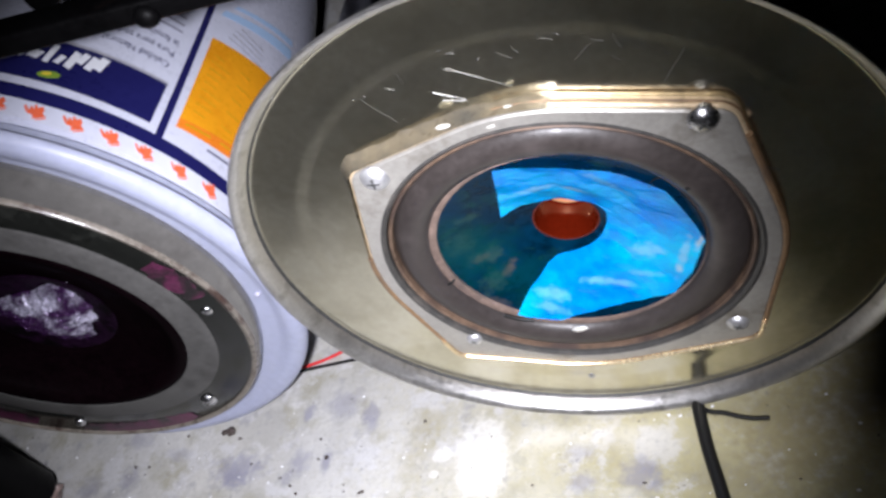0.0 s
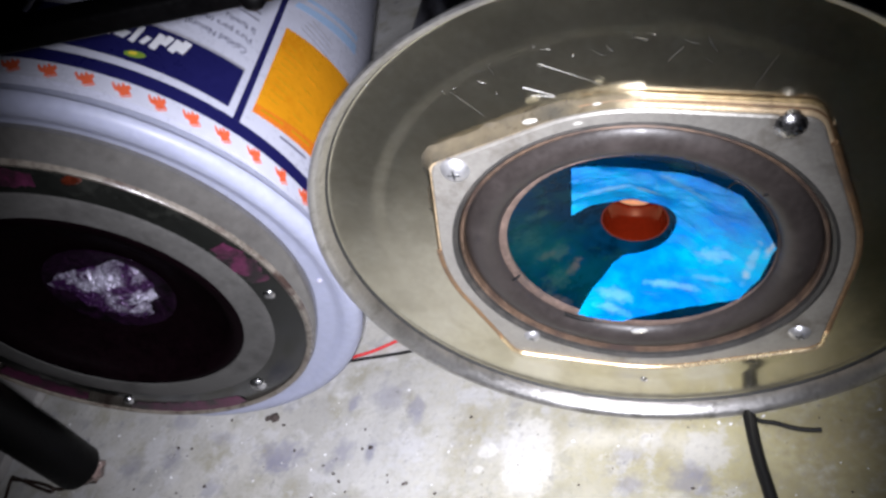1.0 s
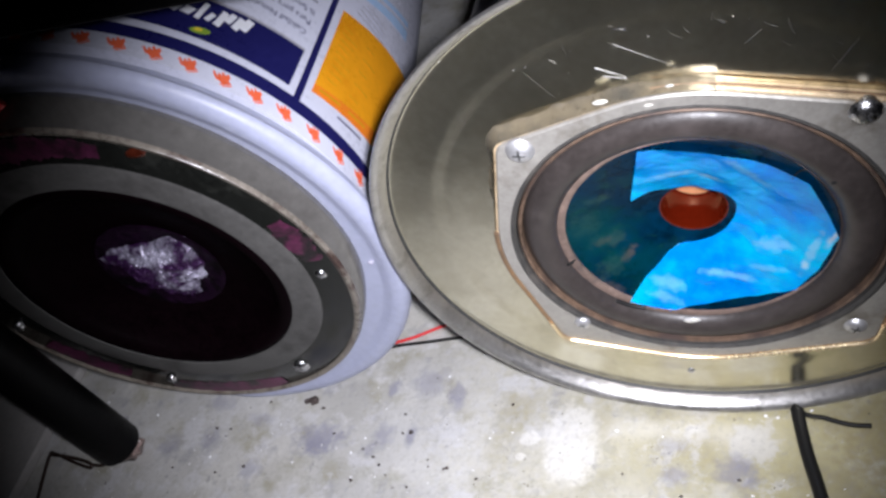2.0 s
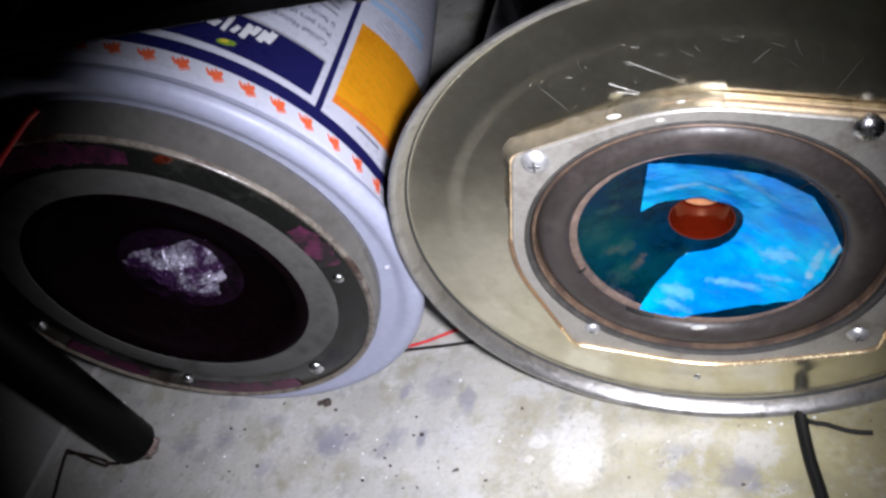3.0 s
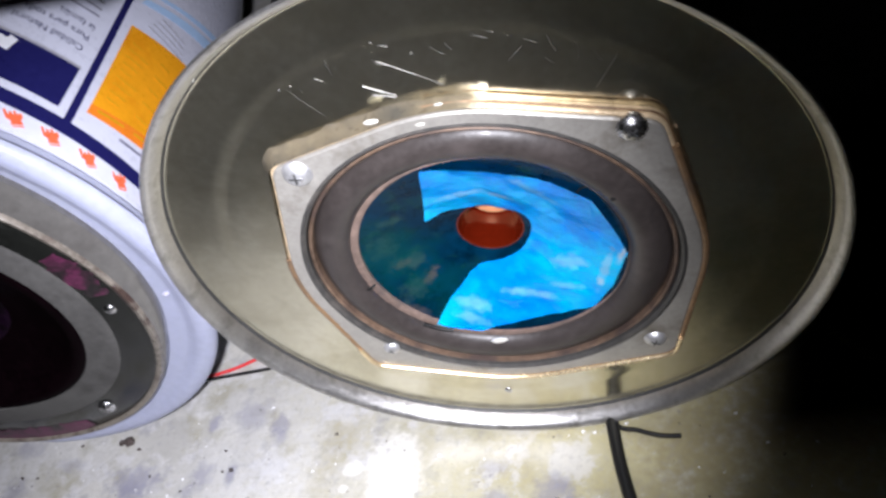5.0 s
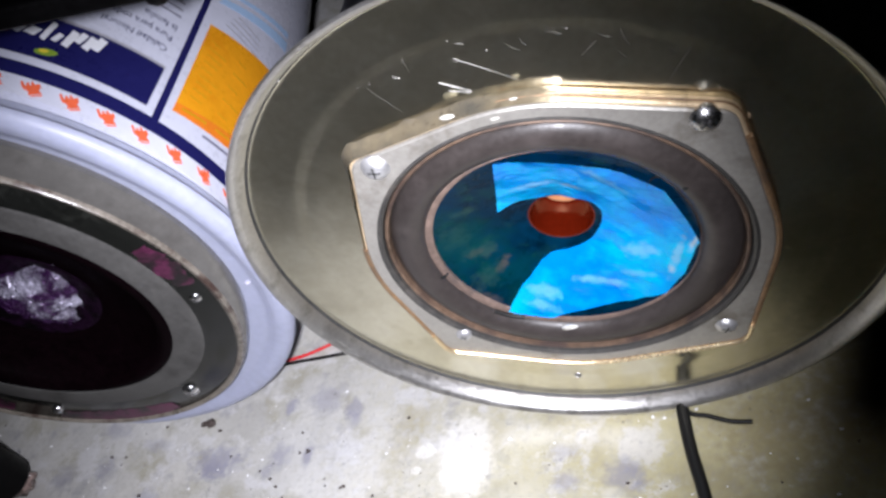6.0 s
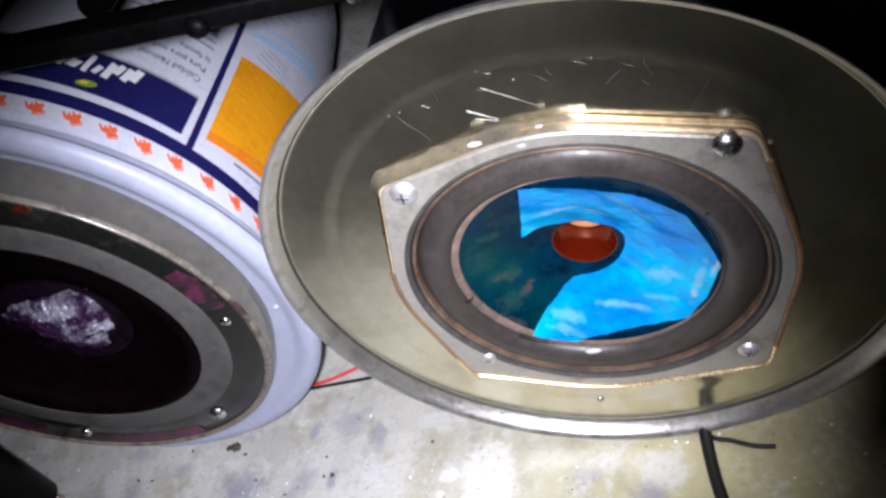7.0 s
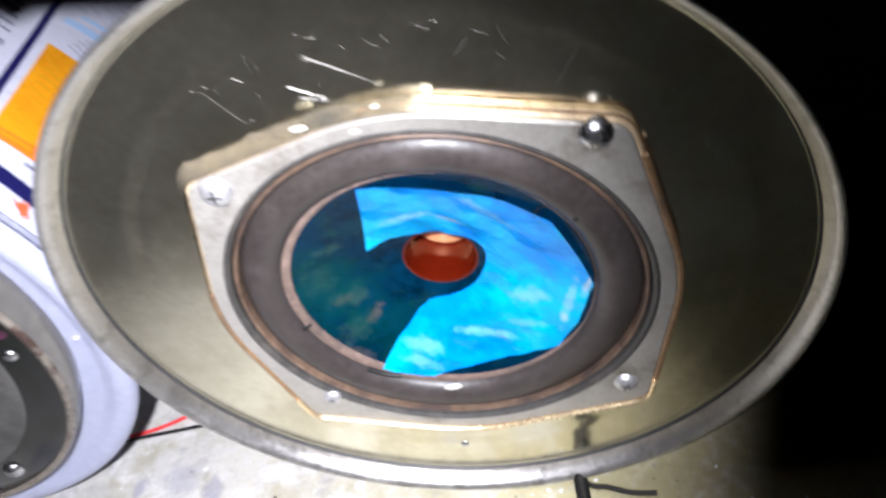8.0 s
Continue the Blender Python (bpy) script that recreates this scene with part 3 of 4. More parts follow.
# blue sheet: (angle, inner radius, outer radius), bent over the cone with small creases
SHEET = [(146, 0.0204, 0.0208), (137, 0.0178, 0.0222), (126, 0.0150, 0.0250), (114, 0.0125, 0.0307), (103, 0.0112, 0.0404), (89, 0.0110, 0.0376), (69, 0.0110, 0.0348), (45, 0.0112, 0.0362), (29, 0.0124, 0.0392),
         (10, 0.0132, 0.0386), (-7, 0.0128, 0.0412), (-30, 0.0122, 0.0400), (-47, 0.0124, 0.0404), (-66, 0.0130, 0.0372), (-85, 0.0134, 0.0362), (-107, 0.0142, 0.0396), (-117, 0.0152, 0.0400), (-124, 0.0185, 0.0402), (-130, 0.0290, 0.0402)]


def blue_sheet():
    bm = bmesh.new()
    cols = []
    fine = []
    for (a0, i0, o0), (a1, i1, o1) in zip(SHEET, SHEET[1:]):
        k = max(2, int(abs(a1 - a0) / 0.9))
        p, q = Vector((math.cos(radians(a0)), math.sin(radians(a0)))) * o0, Vector((math.cos(radians(a1)), math.sin(radians(a1)))) * o1
        for s in range(k):
            e = p.lerp(q, s / k)
            fine.append((math.degrees(math.atan2(e.y, e.x)), i0 + (i1 - i0) * s / k, e.length))
    fine.append(SHEET[-1])
    for a, ri, ro in fine:
        col = []
        for s in range(61):
            r = ri + (ro - ri) * s / 60
            x, z = SX + r * math.cos(radians(a)), SZ + r * math.sin(radians(a))
            lift = 0.0010 + 0.0009 * noise.noise(Vector((x * 45, z * 55, 3.0))) + 0.0007 * noise.noise(Vector((x * 130 + z * 60, z * 110, 8.0))) + 0.0003 * abs(noise.noise(Vector((x * 240, z * 320, 5.0))))
            col.append(bm.verts.new((x, cone_y(r) - max(lift, 0.0003), z)))
        cols.append(col)
    for a, b in zip(cols, cols[1:]):
        for s in range(60):
            bm.faces.new((a[s], a[s + 1], b[s + 1], b[s]))
    bmesh.ops.solidify(bm, geom=bm.faces[:], thickness=0.0002)
    return bm


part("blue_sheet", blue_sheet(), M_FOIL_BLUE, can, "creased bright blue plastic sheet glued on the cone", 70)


def screw(parent, x, y, z, size, turn, label="", metal=None):
    """A domed cross-slot screw that faces -y."""
    head = part("screw", lathe([(0.0, y - size * 0.55), (size * 0.5, y - size * 0.48), (size * 0.85, y - size * 0.25), (size, y), (size * 0.9, y + 0.002), (0.0, y + 0.002)], x, z, 36, closed=False), metal or M_STEEL, parent, label)
    bm = bmesh.new()
    for k in (0, 1):
        o = box(-size * 0.42, size * 0.42, -size * 0.05, size * 0.05, -size * 0.07, size * 0.07, 0, pose(x, y - size * 0.52, z, 0, turn + 90 * k, 0))
        me = bpy.data.meshes.new("slot_piece")
        o.to_mesh(me)
        o.free()
        bm.from_mesh(me)
        bpy.data.meshes.remove(me)
    part("slot", bm, M_CROSS, head)


for (x, z), turn, size in zip(((-0.0397, 0.1470), (0.0493, 0.1441), (0.0448, 0.0517), (-0.0434, 0.0606)), (10, 50, 30, 70), (0.0044, 0.0041, 0.0036, 0.0030)):
    screw(can, x, 0.0009, z, size, turn, "bright domed screw", M_STEEL if (x > 0 and z > 0.1) else M_STEEL_DULL)
screw(can, -0.0120, 0.0052, 0.0200, 0.0016, 20, "tiny screw in the disc")


def scratch(points, width):
    return tube([(x, 0.00535, z) for x, z in points], width, 6, 3)


# the long, plain scratches: points along each, and half its width
for pts, w in ((((-0.0389, 0.1867), (-0.0356, 0.1782), (-0.0313, 0.1693), (-0.0264, 0.1611)), 0.00004), (((-0.0070, 0.1743), (0.0010, 0.1684)), 0.00013), (((0.0010, 0.1684), (0.0068, 0.1639)), 0.00006),
               (((-0.0131, 0.1680), (-0.0085, 0.1650)), 0.00026), (((-0.0088, 0.1652), (-0.0058, 0.1634)), 0.00012), (((-0.0117, 0.1648), (-0.0060, 0.1629)), 0.00015),
               (((0.0339, 0.1734), (0.0343, 0.1700), (0.0352, 0.1675)), 0.00012), (((0.0279, 0.1707), (0.0237, 0.1674)), 0.0001), (((0.0466, 0.1700), (0.0492, 0.1651), (0.0465, 0.1605), (0.0423, 0.1547)), 0.00012),
               (((0.0222, 0.1835), (0.0240, 0.1810)), 0.00014), (((0.0290, 0.1790), (0.0318, 0.1766)), 0.00013), (((0.0165, 0.1850), (0.0176, 0.1832)), 0.0002), (((0.0600, 0.1190), (0.0645, 0.1160)), 0.0001)):
    part("scratch", scratch(pts, 0.7 * w), M_SCRATCH, can)

# fine hair scratches, thickest in the upper part of the disc
rng = random.Random(7)
for k in range(60):
    a, r = radians(rng.gauss(66, 26)), rng.uniform(0.0715, 0.094)
    x, z = r * math.cos(a), DZ + r * math.sin(a)
    b, n = rng.gauss(2.2, 0.6), rng.uniform(0.0006, 0.0030)
    bend = rng.uniform(-0.25, 0.25)
    pts = [(x, z), (x + n * math.cos(b), z + n * math.sin(b)), (x + 1.8 * n * math.cos(b + bend), z + 1.8 * n * math.sin(b + bend))]
    if all(0.070 < math.hypot(p[0], p[1] - DZ) < 0.0942 for p in pts):
        part("scratch", scratch(pts, rng.uniform(0.00002, 0.00006)), M_SCRATCH, can)

specks = bmesh.new()
for k in range(260):
    a = radians(rng.choice((rng.uniform(0, 360), rng.uniform(95, 240))))
    r = rng.choice((rng.uniform(0.066, 0.0945), rng.uniform(0.090, 0.0945), rng.uniform(0.078, 0.082)))
    size = rng.choice((0.00006, 0.00008, 0.0001, 0.00016))
    for v in bmesh.ops.create_icosphere(specks, subdivisions=1, radius=size)["verts"]:
        v.co = Vector((DX + r * math.cos(a) + v.co.x * 1.5, 0.0052 + v.co.y * 0.4, DZ + r * math.sin(a) + v.co.z))
for k in range(150):
    a, r = radians(rng.gauss(222, 32)), rng.uniform(0.0972, 0.1000)
    size = rng.choice((0.00008, 0.0001, 0.00014, 0.0002))
    for v in bmesh.ops.create_icosphere(specks, subdivisions=1, radius=size)["verts"]:
        v.co = Vector((DX + r * math.cos(a) + v.co.x * 1.4, -0.0013 + v.co.y * 0.6, DZ + r * math.sin(a) + v.co.z))
part("dried_specks", specks, M_SPECK, can, "pale dried specks on the disc")["kind"] = "stuff"

# ink marks and nicks on the cone
for pts, r in (([(-0.0425, 0.0036, 0.0905), (-0.0398, 0.0036, 0.0912), (-0.0385, 0.0048, 0.0918)], 0.0005), ([(0.0405, 0.0012, 0.1196), (0.0418, 0.0012, 0.1198)], 0.0005), ([(-0.0295, 0.0036, 0.0690), (-0.0250, 0.0036, 0.0655), (-0.0205, 0.0038, 0.0634)], 0.0008),
               ([(0.0309, 0.0050, 0.1190), (0.0328, 0.0044, 0.1222), (0.0352, 0.0040, 0.1228), (0.0368, 0.0038, 0.1215)], 0.00025)):
    part("ink_mark", tube(pts, r, 8, 3), M_CABLE, can)
# ---- loudspeaker in a white bucket ----
BX, BZ = -0.212, 0.114
bucket = empty("bucket_loudspeaker", "dark loudspeaker in the frosted lid of a printed white bucket", "loudspeaker", pose(BX, 0.0, BZ, 2.6, 0, 4.6))


def body_r(y):
    return 0.1022 - 0.055 * y


LIDX, LIDZ = 0.0018, -0.0038


def pressed_lid(bm):
    """The lid's skirt is pressed in where the face plate stands on the floor."""
    for v in bm.verts:
        x, z = v.co.x - LIDX, v.co.z - LIDZ
        r = math.hypot(x, z)
        a = (math.degrees(math.atan2(z, x)) + 360) % 360
        k = max(0.0, min(1.0, (a - 262) / -22, (a - 160) / 30)) * max(0.0, (r - 0.094) / 0.0132)
        v.co.x, v.co.z = LIDX + x * (1 - 0.095 * k), LIDZ + z * (1 - 0.095 * k)
    return bm


part("bucket", lathe([(0.0, 0.205), (body_r(0.205), 0.205), (body_r(0.1), 0.1), (body_r(0.02), 0.02), (body_r(0.013), 0.013), (0.0, 0.013)], steps=160, closed=False), M_BUCKET, bucket, "printed white plastic bucket")
part("lid", pressed_lid(lathe([(0.080, 0.002), (0.0955, 0.0016), (0.0975, 0.0012), (0.0990, 0.0002), (0.1015, -0.0006), (0.1040, -0.0004), (0.1058, 0.0006), (0.1070, 0.0020), (0.1072, 0.0034), (0.1060, 0.0048), (0.1042, 0.0056), (0.1036, 0.0066), (0.1036, 0.0092), (0.1024, 0.0104), (0.080, 0.0104)], LIDX, LIDZ, steps=200)), M_FROST, bucket, "frosted white plastic lid")


def on_body(u, y, lift):
    """A point of the bucket's skin at u degrees round from the top, y from the lid."""
    r = body_r(y) + lift
    return (r * math.sin(radians(u)), y, r * math.cos(radians(u)))


def patch(corners, lift, nu=24, ny=6):
    """A thin printed patch between four (degrees, y) corners, bent round the bucket."""
    (a, b, c, d) = corners
    bm = bmesh.new()
    grid = []
    for i in range(nu + 1):
        s = i / nu
        row = []
        for j in range(ny + 1):
            t = j / ny
            u = (a[0] * (1 - s) + b[0] * s) * (1 - t) + (d[0] * (1 - s) + c[0] * s) * t
            y = (a[1] * (1 - s) + b[1] * s) * (1 - t) + (d[1] * (1 - s) + c[1] * s) * t
            row.append(bm.verts.new(on_body(u, y, lift)))
        grid.append(row)
    for g, h in zip(grid, grid[1:]):
        for j in range(ny):
            bm.faces.new((g[j], g[j + 1], h[j + 1], h[j]))
    return bm


def rect(u0, u1, y0, y1):
    return ((u0, y0), (u1, y0), (u1, y1), (u0, y1))


def printed(name, corners, mat, lift, label="", nu=24, ny=6):
    return part(name, patch(corners, lift, nu, ny), mat, bucket, label)


printed("navy_stripe", rect(-40, 115, 0.0208, 0.0268), M_NAVY, 0.0002, "", 80, 2)
printed("navy_panel", ((4, 0.0303), (63.6, 0.0303), (64.7, 0.0511), (4, 0.0505)), M_NAVY, 0.0002, "navy label panel", 40)
printed("navy_bar", ((65.1, 0.0268), (66.6, 0.0268), (72.2, 0.150), (70.7, 0.150)), M_NAVY, 0.0002, "", 4, 12)
printed("orange_panel", ((68.8, 0.0398), (100, 0.0500), (103, 0.1025), (71.4, 0.0885)), M_ORANGE, 0.0002, "orange printed table", 30)
printed("red_band", ((68.5, 0.0351), (100, 0.0405), (100, 0.0500), (68.8, 0.0398)), M_ORANGE_RED, 0.0002, "", 30, 2)
printed("grey_border", ((4, 0.0505), (64.7, 0.0511), (64.8, 0.0524), (4, 0.0518)), M_GREY_PALE, 0.0002, "", 40, 1)
for u in (70.2, 78.6):
    printed("small_print", ((u, 0.0376 + 0.00025 * (u - 70)), (u + 6, 0.0390 + 0.00025 * (u - 70)), (u + 6, 0.0404 + 0.00025 * (u - 70)), (u, 0.0390 + 0.00025 * (u - 70))), M_BROWN_PRINT, 0.0004, "", 6, 1)
printed("blue_streak", ((72, 0.1040), (98, 0.1215), (98, 0.1285), (73, 0.1085)), M_SKY_PRINT, 0.0002)
printed("blue_streak", ((75, 0.1135), (98, 0.1310), (98, 0.1350), (76, 0.1165)), M_SKY_PRINT, 0.0002)

# red leaf-like marks in a row round the rim
def leaf_mark(u):
    """Ragged crown of spikes over a short slanting stem and foot."""
    bm = bmesh.new()

    def quad(*corners):
        turned = []
        for a, y in corners:
            p, q = 0.00165 * a, 0.95 * (y - 0.0162)
            turned.append(bm.verts.new(on_body(u + math.degrees((0.83 * p - 0.55 * q) / 0.101), 0.0169 + 0.00004 * max(0, u - 55) + 0.55 * p + 0.83 * q, 0.0003)))
        bm.faces.new(turned)

    quad((-1.5, 0.0160), (1.5, 0.0160), (1.6, 0.0178), (-1.6, 0.0178))
    for k in range(4):
        a, h = -1.6 + 0.86 * k, (0.0197, 0.0189, 0.0195, 0.0186)[k] + 0.0004 * math.sin(u + k)
        quad((a, 0.0177), (a + 0.62, 0.0177), (a + 0.52, h), (a + 0.08, h - 0.0003))
    quad((-0.9, 0.0147), (0.9, 0.0147), (1.2, 0.0161), (-1.2, 0.0161))
    quad((-1.3, 0.0137), (1.2, 0.0136), (1.0, 0.0148), (-0.8, 0.0148))
    quad((-0.9, 0.0128), (1.1, 0.0127), (1.1, 0.0133), (-0.9, 0.0134))
    return bm


for k in range(-6, 14):
    part("leaf_mark", leaf_mark(26.3 + 6.35 * k + 0.75 * max(0, k - 6)), M_RED_PRINT, bucket)

# slanted white logo strokes and a small green and yellow drop: plain shapes, no letters
for u, w, y0, y1 in ((52.4, 1.5, 0.0425, 0.0500), (50.7, 1.3, 0.0412, 0.0488), (49.0, 1.2, 0.0428, 0.0490), (47.4, 1.3, 0.0392, 0.0484), (45.2, 1.0, 0.0400, 0.0450), (43.4, 1.0, 0.0392, 0.0492), (41.4, 1.9, 0.0400, 0.0446), (38.8, 1.0, 0.0395, 0.0440), (37.4, 0.9, 0.0410, 0.0462)):
    printed("logo_stroke", ((u, y0), (u - w, y0 + 0.0006), (u - w + 1.0, y1), (u + 1.0, y1 - 0.0008)), M_WHITE, 0.0004, "", 2, 2)


def printed_oval(name, u, y, ru, ry, lean, mat, lift):
    bm = bmesh.new()
    ring = []
    for k in range(28):
        a = 2 * math.pi * k / 28
        du, dy = ru * math.cos(a), ry * math.sin(a)
        ring.append(bm.verts.new(on_body(u + du, y + dy + lean * du, lift)))
    bm.faces.new(ring)
    return part(name, bm, mat, bucket)


printed_oval("logo_drop", 44.6, 0.0340, 1.9, 0.0017, 0.0004, M_GREEN, 0.0005)
printed_oval("logo_dot", 44.2, 0.0341, 0.8, 0.0009, 0.0004, M_YELLOW, 0.0007)


def line_of_text(body, u, y, size, mat):
    """A line of print bent round the bucket; its letters stand towards the lid."""
    cu = bpy.data.curves.new("print", "FONT")
    cu.body, cu.size = body, size
    tmp = bpy.data.objects.new("print", cu)
    scene.collection.objects.link(tmp)
    bpy.context.view_layer.update()
    me = bpy.data.meshes.new_from_object(tmp.evaluated_get(bpy.context.evaluated_depsgraph_get()))
    bpy.data.objects.remove(tmp)
    for v in me.vertices:
        v.co = on_body(u - math.degrees(0.80 * v.co.x / 0.101), y - v.co.y, 0.0004)
    me.materials.clear()
    me.materials.append(mat)
    me.name = "text_line"
    ob = new("text_line", me)
    ob.parent = bucket
    return ob


line_of_text("Calidad Natural", 63.9, 0.0620, 0.0047, M_NAVY)
line_of_text("Pura para toda", 64.3, 0.0684, 0.0047, M_NAVY)
line_of_text("la familia", 64.6, 0.0748, 0.0047, M_NAVY)
# small print that cannot be read
for k in range(8):
    printed("small_print", rect(64.6, 64.6 - 13 - 2.2 * ((k * 7) % 4), 0.0800 + 0.0042 * k, 0.0811 + 0.0042 * k), M_GREY_PRINT, 0.0003, "", 8, 1)
for k in range(9):
    printed("small_print", rect(71.0 + 0.2 * k, 74 + 0.2 * k + 0.7 * ((k * 5) % 4), 0.0460 + 0.0042 * k, 0.0471 + 0.0042 * k), M_BROWN_PRINT, 0.0004, "", 4, 1)
    if k % 2 == 0:
        printed("small_print", rect(78 + 0.3 * k, 81 + 0.3 * k + (k * 3) % 4, 0.0480 + 0.0042 * k, 0.0492 + 0.0042 * k), M_BROWN_PRINT, 0.0004, "", 4, 1)
for k in range(4):
    printed("small_print", rect(75 + k, 86, 0.0945 + 0.0034 * k, 0.0953 + 0.0034 * k), M_GREY_PALE, 0.0004, "", 8, 1)
printed("small_print", ((76, 0.0326), (84, 0.0338), (84, 0.0351), (76, 0.0339)), M_GREY_PRINT, 0.0004, "", 8, 1)

# the dark speaker in the lid
PX, PZ = 0.0015, -0.0062
RX, RZ = 0.0040, -0.0055
FX, FZ = 0.0040, -0.0085
BX0, BZ0 = 0.0060, 0.0015
part("face_plate", lathe([(0.0640, -0.0058, RX, RZ), (0.0855, -0.0058), (0.0860, -0.0054), (0.0860, 0.0018, BX0, BZ0), (0.0640, 0.0018, RX, RZ)], PX, PZ, 200), M_PLATE, bucket, "smoky dark face plate")
# the highlight on the plate's front edge is put into its pale colour
part("plate_edge", lathe([(0.0850, -0.0059), (0.0858, -0.0066), (0.0870, -0.0068), (0.0876, -0.0060), (0.0878, -0.0046), (0.0855, -0.0046)], PX, PZ, 200), M_EDGE_PALE, bucket, "pale front edge of the plate, highlight put into its colour")
part("edge_glue", lathe([(0.0874, -0.0052), (0.0884, -0.0044, PX + 0.0010, PZ + 0.0016), (0.0886, -0.0026, PX + 0.0030, PZ + 0.0048), (0.0884, -0.0008, BX0, BZ0), (0.0878, 0.0024, BX0, BZ0), (0.0850, 0.0024, BX0, BZ0), (0.0850, -0.0040)], PX, PZ, 200), M_EDGE_GREY, bucket, "glassy grey glue round the plate's side")
part("gasket_ring", lathe([(0.0575, -0.0050), (0.0585, -0.0066), (0.0690, -0.0066), (0.0705, -0.0060), (0.0705, -0.0050), (0.0575, -0.0050)], RX, RZ, 160), M_RING, bucket, "grey foam ring")
part("speaker_cone", lathe([(0.0588, -0.0060), (0.0570, -0.0070), (0.0540, -0.0066), (0.0510, -0.0035), (0.0490, -0.0005), (0.030, 0.0060), (0.018, 0.0090), (0.0, 0.0092), (0.0, 0.0105), (0.0588, 0.0105)], RX, RZ, 160, closed=False), M_CONE_DARK, bucket, "plum-black cone")


def crumpled(radius):
    bm = bmesh.new()
    steps, rings = 150, 44
    mid = bm.verts.new((FX, 0.001, FZ))
    prev = None
    for j in range(1, rings + 1):
        r = radius * j / rings
        ring = []
        for i in range(steps):
            a = 2 * math.pi * i / steps
            rr = r * (1 + (0.10 * math.sin(3 * a) + 0.35 * noise.noise(Vector((1.6 * math.cos(a), 1.6 * math.sin(a), 7)))) * j / rings)
            x, z = rr * math.cos(a), rr * math.sin(a)
            y = 0.0010 + 0.0062 * (j / rings) ** 2 + 0.0020 * noise.noise(Vector((x * 150, z * 150, 1))) + 0.0016 * abs(noise.noise(Vector((x * 380, z * 380, 4)))) + 0.0008 * abs(noise.noise(Vector((x * 900, z * 900, 6))))
            ring.append(bm.verts.new((FX + x, y, FZ + z)))
        for i in range(steps):
            k = (i + 1) % steps
            if prev is None:
                bm.faces.new((mid, ring[i], ring[k]))
            else:
                bm.faces.new((prev[i], prev[k], ring[k], ring[i]))
        prev = ring
    return bm


part("purple_ring", lathe([(0.0, 0.0082), (0.017, 0.0079), (0.0245, 0.0061), (0.0265, 0.0060), (0.0265, 0.0064), (0.0, 0.0090)], FX, FZ, 90, closed=False), M_PLUM, bucket, "purple-stained glue round the dust cap")
part("dust_cap", crumpled(0.0205), M_CRUMPLE, bucket, "crumpled silvery foil dust cap stained purple", 12)
for x, z, s in ((0.0788, -0.0142, 0.0024), (0.0355, -0.0752, 0.0038), (-0.0352, -0.0740, 0.0026), (-0.0780, -0.0185, 0.0028), (-0.043, 0.069, 0.003)):
    screw(bucket, x, -0.0058, z, s, 30 * x * 100, "small screw")


def paint_smear(a0, a1, r0, r1, seed):
    bm = bmesh.new()
    n = max(12, int(abs(a1 - a0) / 0.7))
    cols = []
    for i in range(n + 1):
        a = radians(a0 + (a1 - a0) * i / n)
        w = math.sin(math.pi * (0.08 + 0.84 * i / n))
        m = (r0 + r1) / 2
        h = (r1 - r0) / 2 * (0.5 + 0.5 * w) * (1 + 0.5 * noise.noise(Vector((i * 0.31, seed, 0))) + 0.4 * noise.noise(Vector((i * 1.1, seed, 3))))
        cols.append([bm.verts.new((PX + (m + h * k) * math.cos(a), -0.00585 - 0.00015 * (1 - k * k), PZ + (m + h * k) * math.sin(a))) for k in (-1, -0.3, 0.4, 1)])
    for c, d in zip(cols, cols[1:]):
        for k in range(3):
            bm.faces.new((c[k], c[k + 1], d[k + 1], d[k]))
    return bm


for a0, a1, r0, r1 in ((0, 17, 0.0735, 0.0840), (6, 14, 0.0690, 0.0760), (-118, -76, 0.0765, 0.0860), (-160, -132, 0.074, 0.0855), (62, 112, 0.074, 0.0845), (125, 165, 0.074, 0.0850)):
    part("paint_smear", paint_smear(a0, a1, r0, r1, a0), M_PURPLE, bucket, "magenta paint smear")
part("glue_blob", crumb((0.0512, -0.0060, 0.0600), 0.0040, 5, 0.55, 2, 0.35, 0.25), M_RED_GLUE, bucket, "dried red glue")
part("led", crumb((0.0955, 0.0010, -0.020), 0.0013, 2, 0.6, 2, 0.05), M_LED, bucket, "small red indicator lamp, unlit")

# ---- black iron stand ----
stand = empty("iron_stand", "black painted iron stand with upright leg and long rail", "stand", pose(0, 0, 0))
LX, LY = -0.2905, -0.0262
part("leg", lathe([(0.0, 0.012), (0.0110, 0.012), (0.0116, 0.0132), (0.0116, 0.46), (0.0, 0.46)], steps=40, closed=False), M_IRON, stand).matrix_basis = pose(LX, LY, 0, 90, 0, 0)
part("foot", crumb((LX - 0.001, LY + 0.002, 0.0070), 0.0092, 4, 0.85, 3, 0.4), M_CAP_FOOT, stand, "scuffed clear plastic foot")


def rail_at(x):
    """The middle of the rail that lies on both cans."""
    return Vector((x, 0.0135 + 0.168 * (x + 0.03), 0.208 - 0.16 * (x + 0.03)))


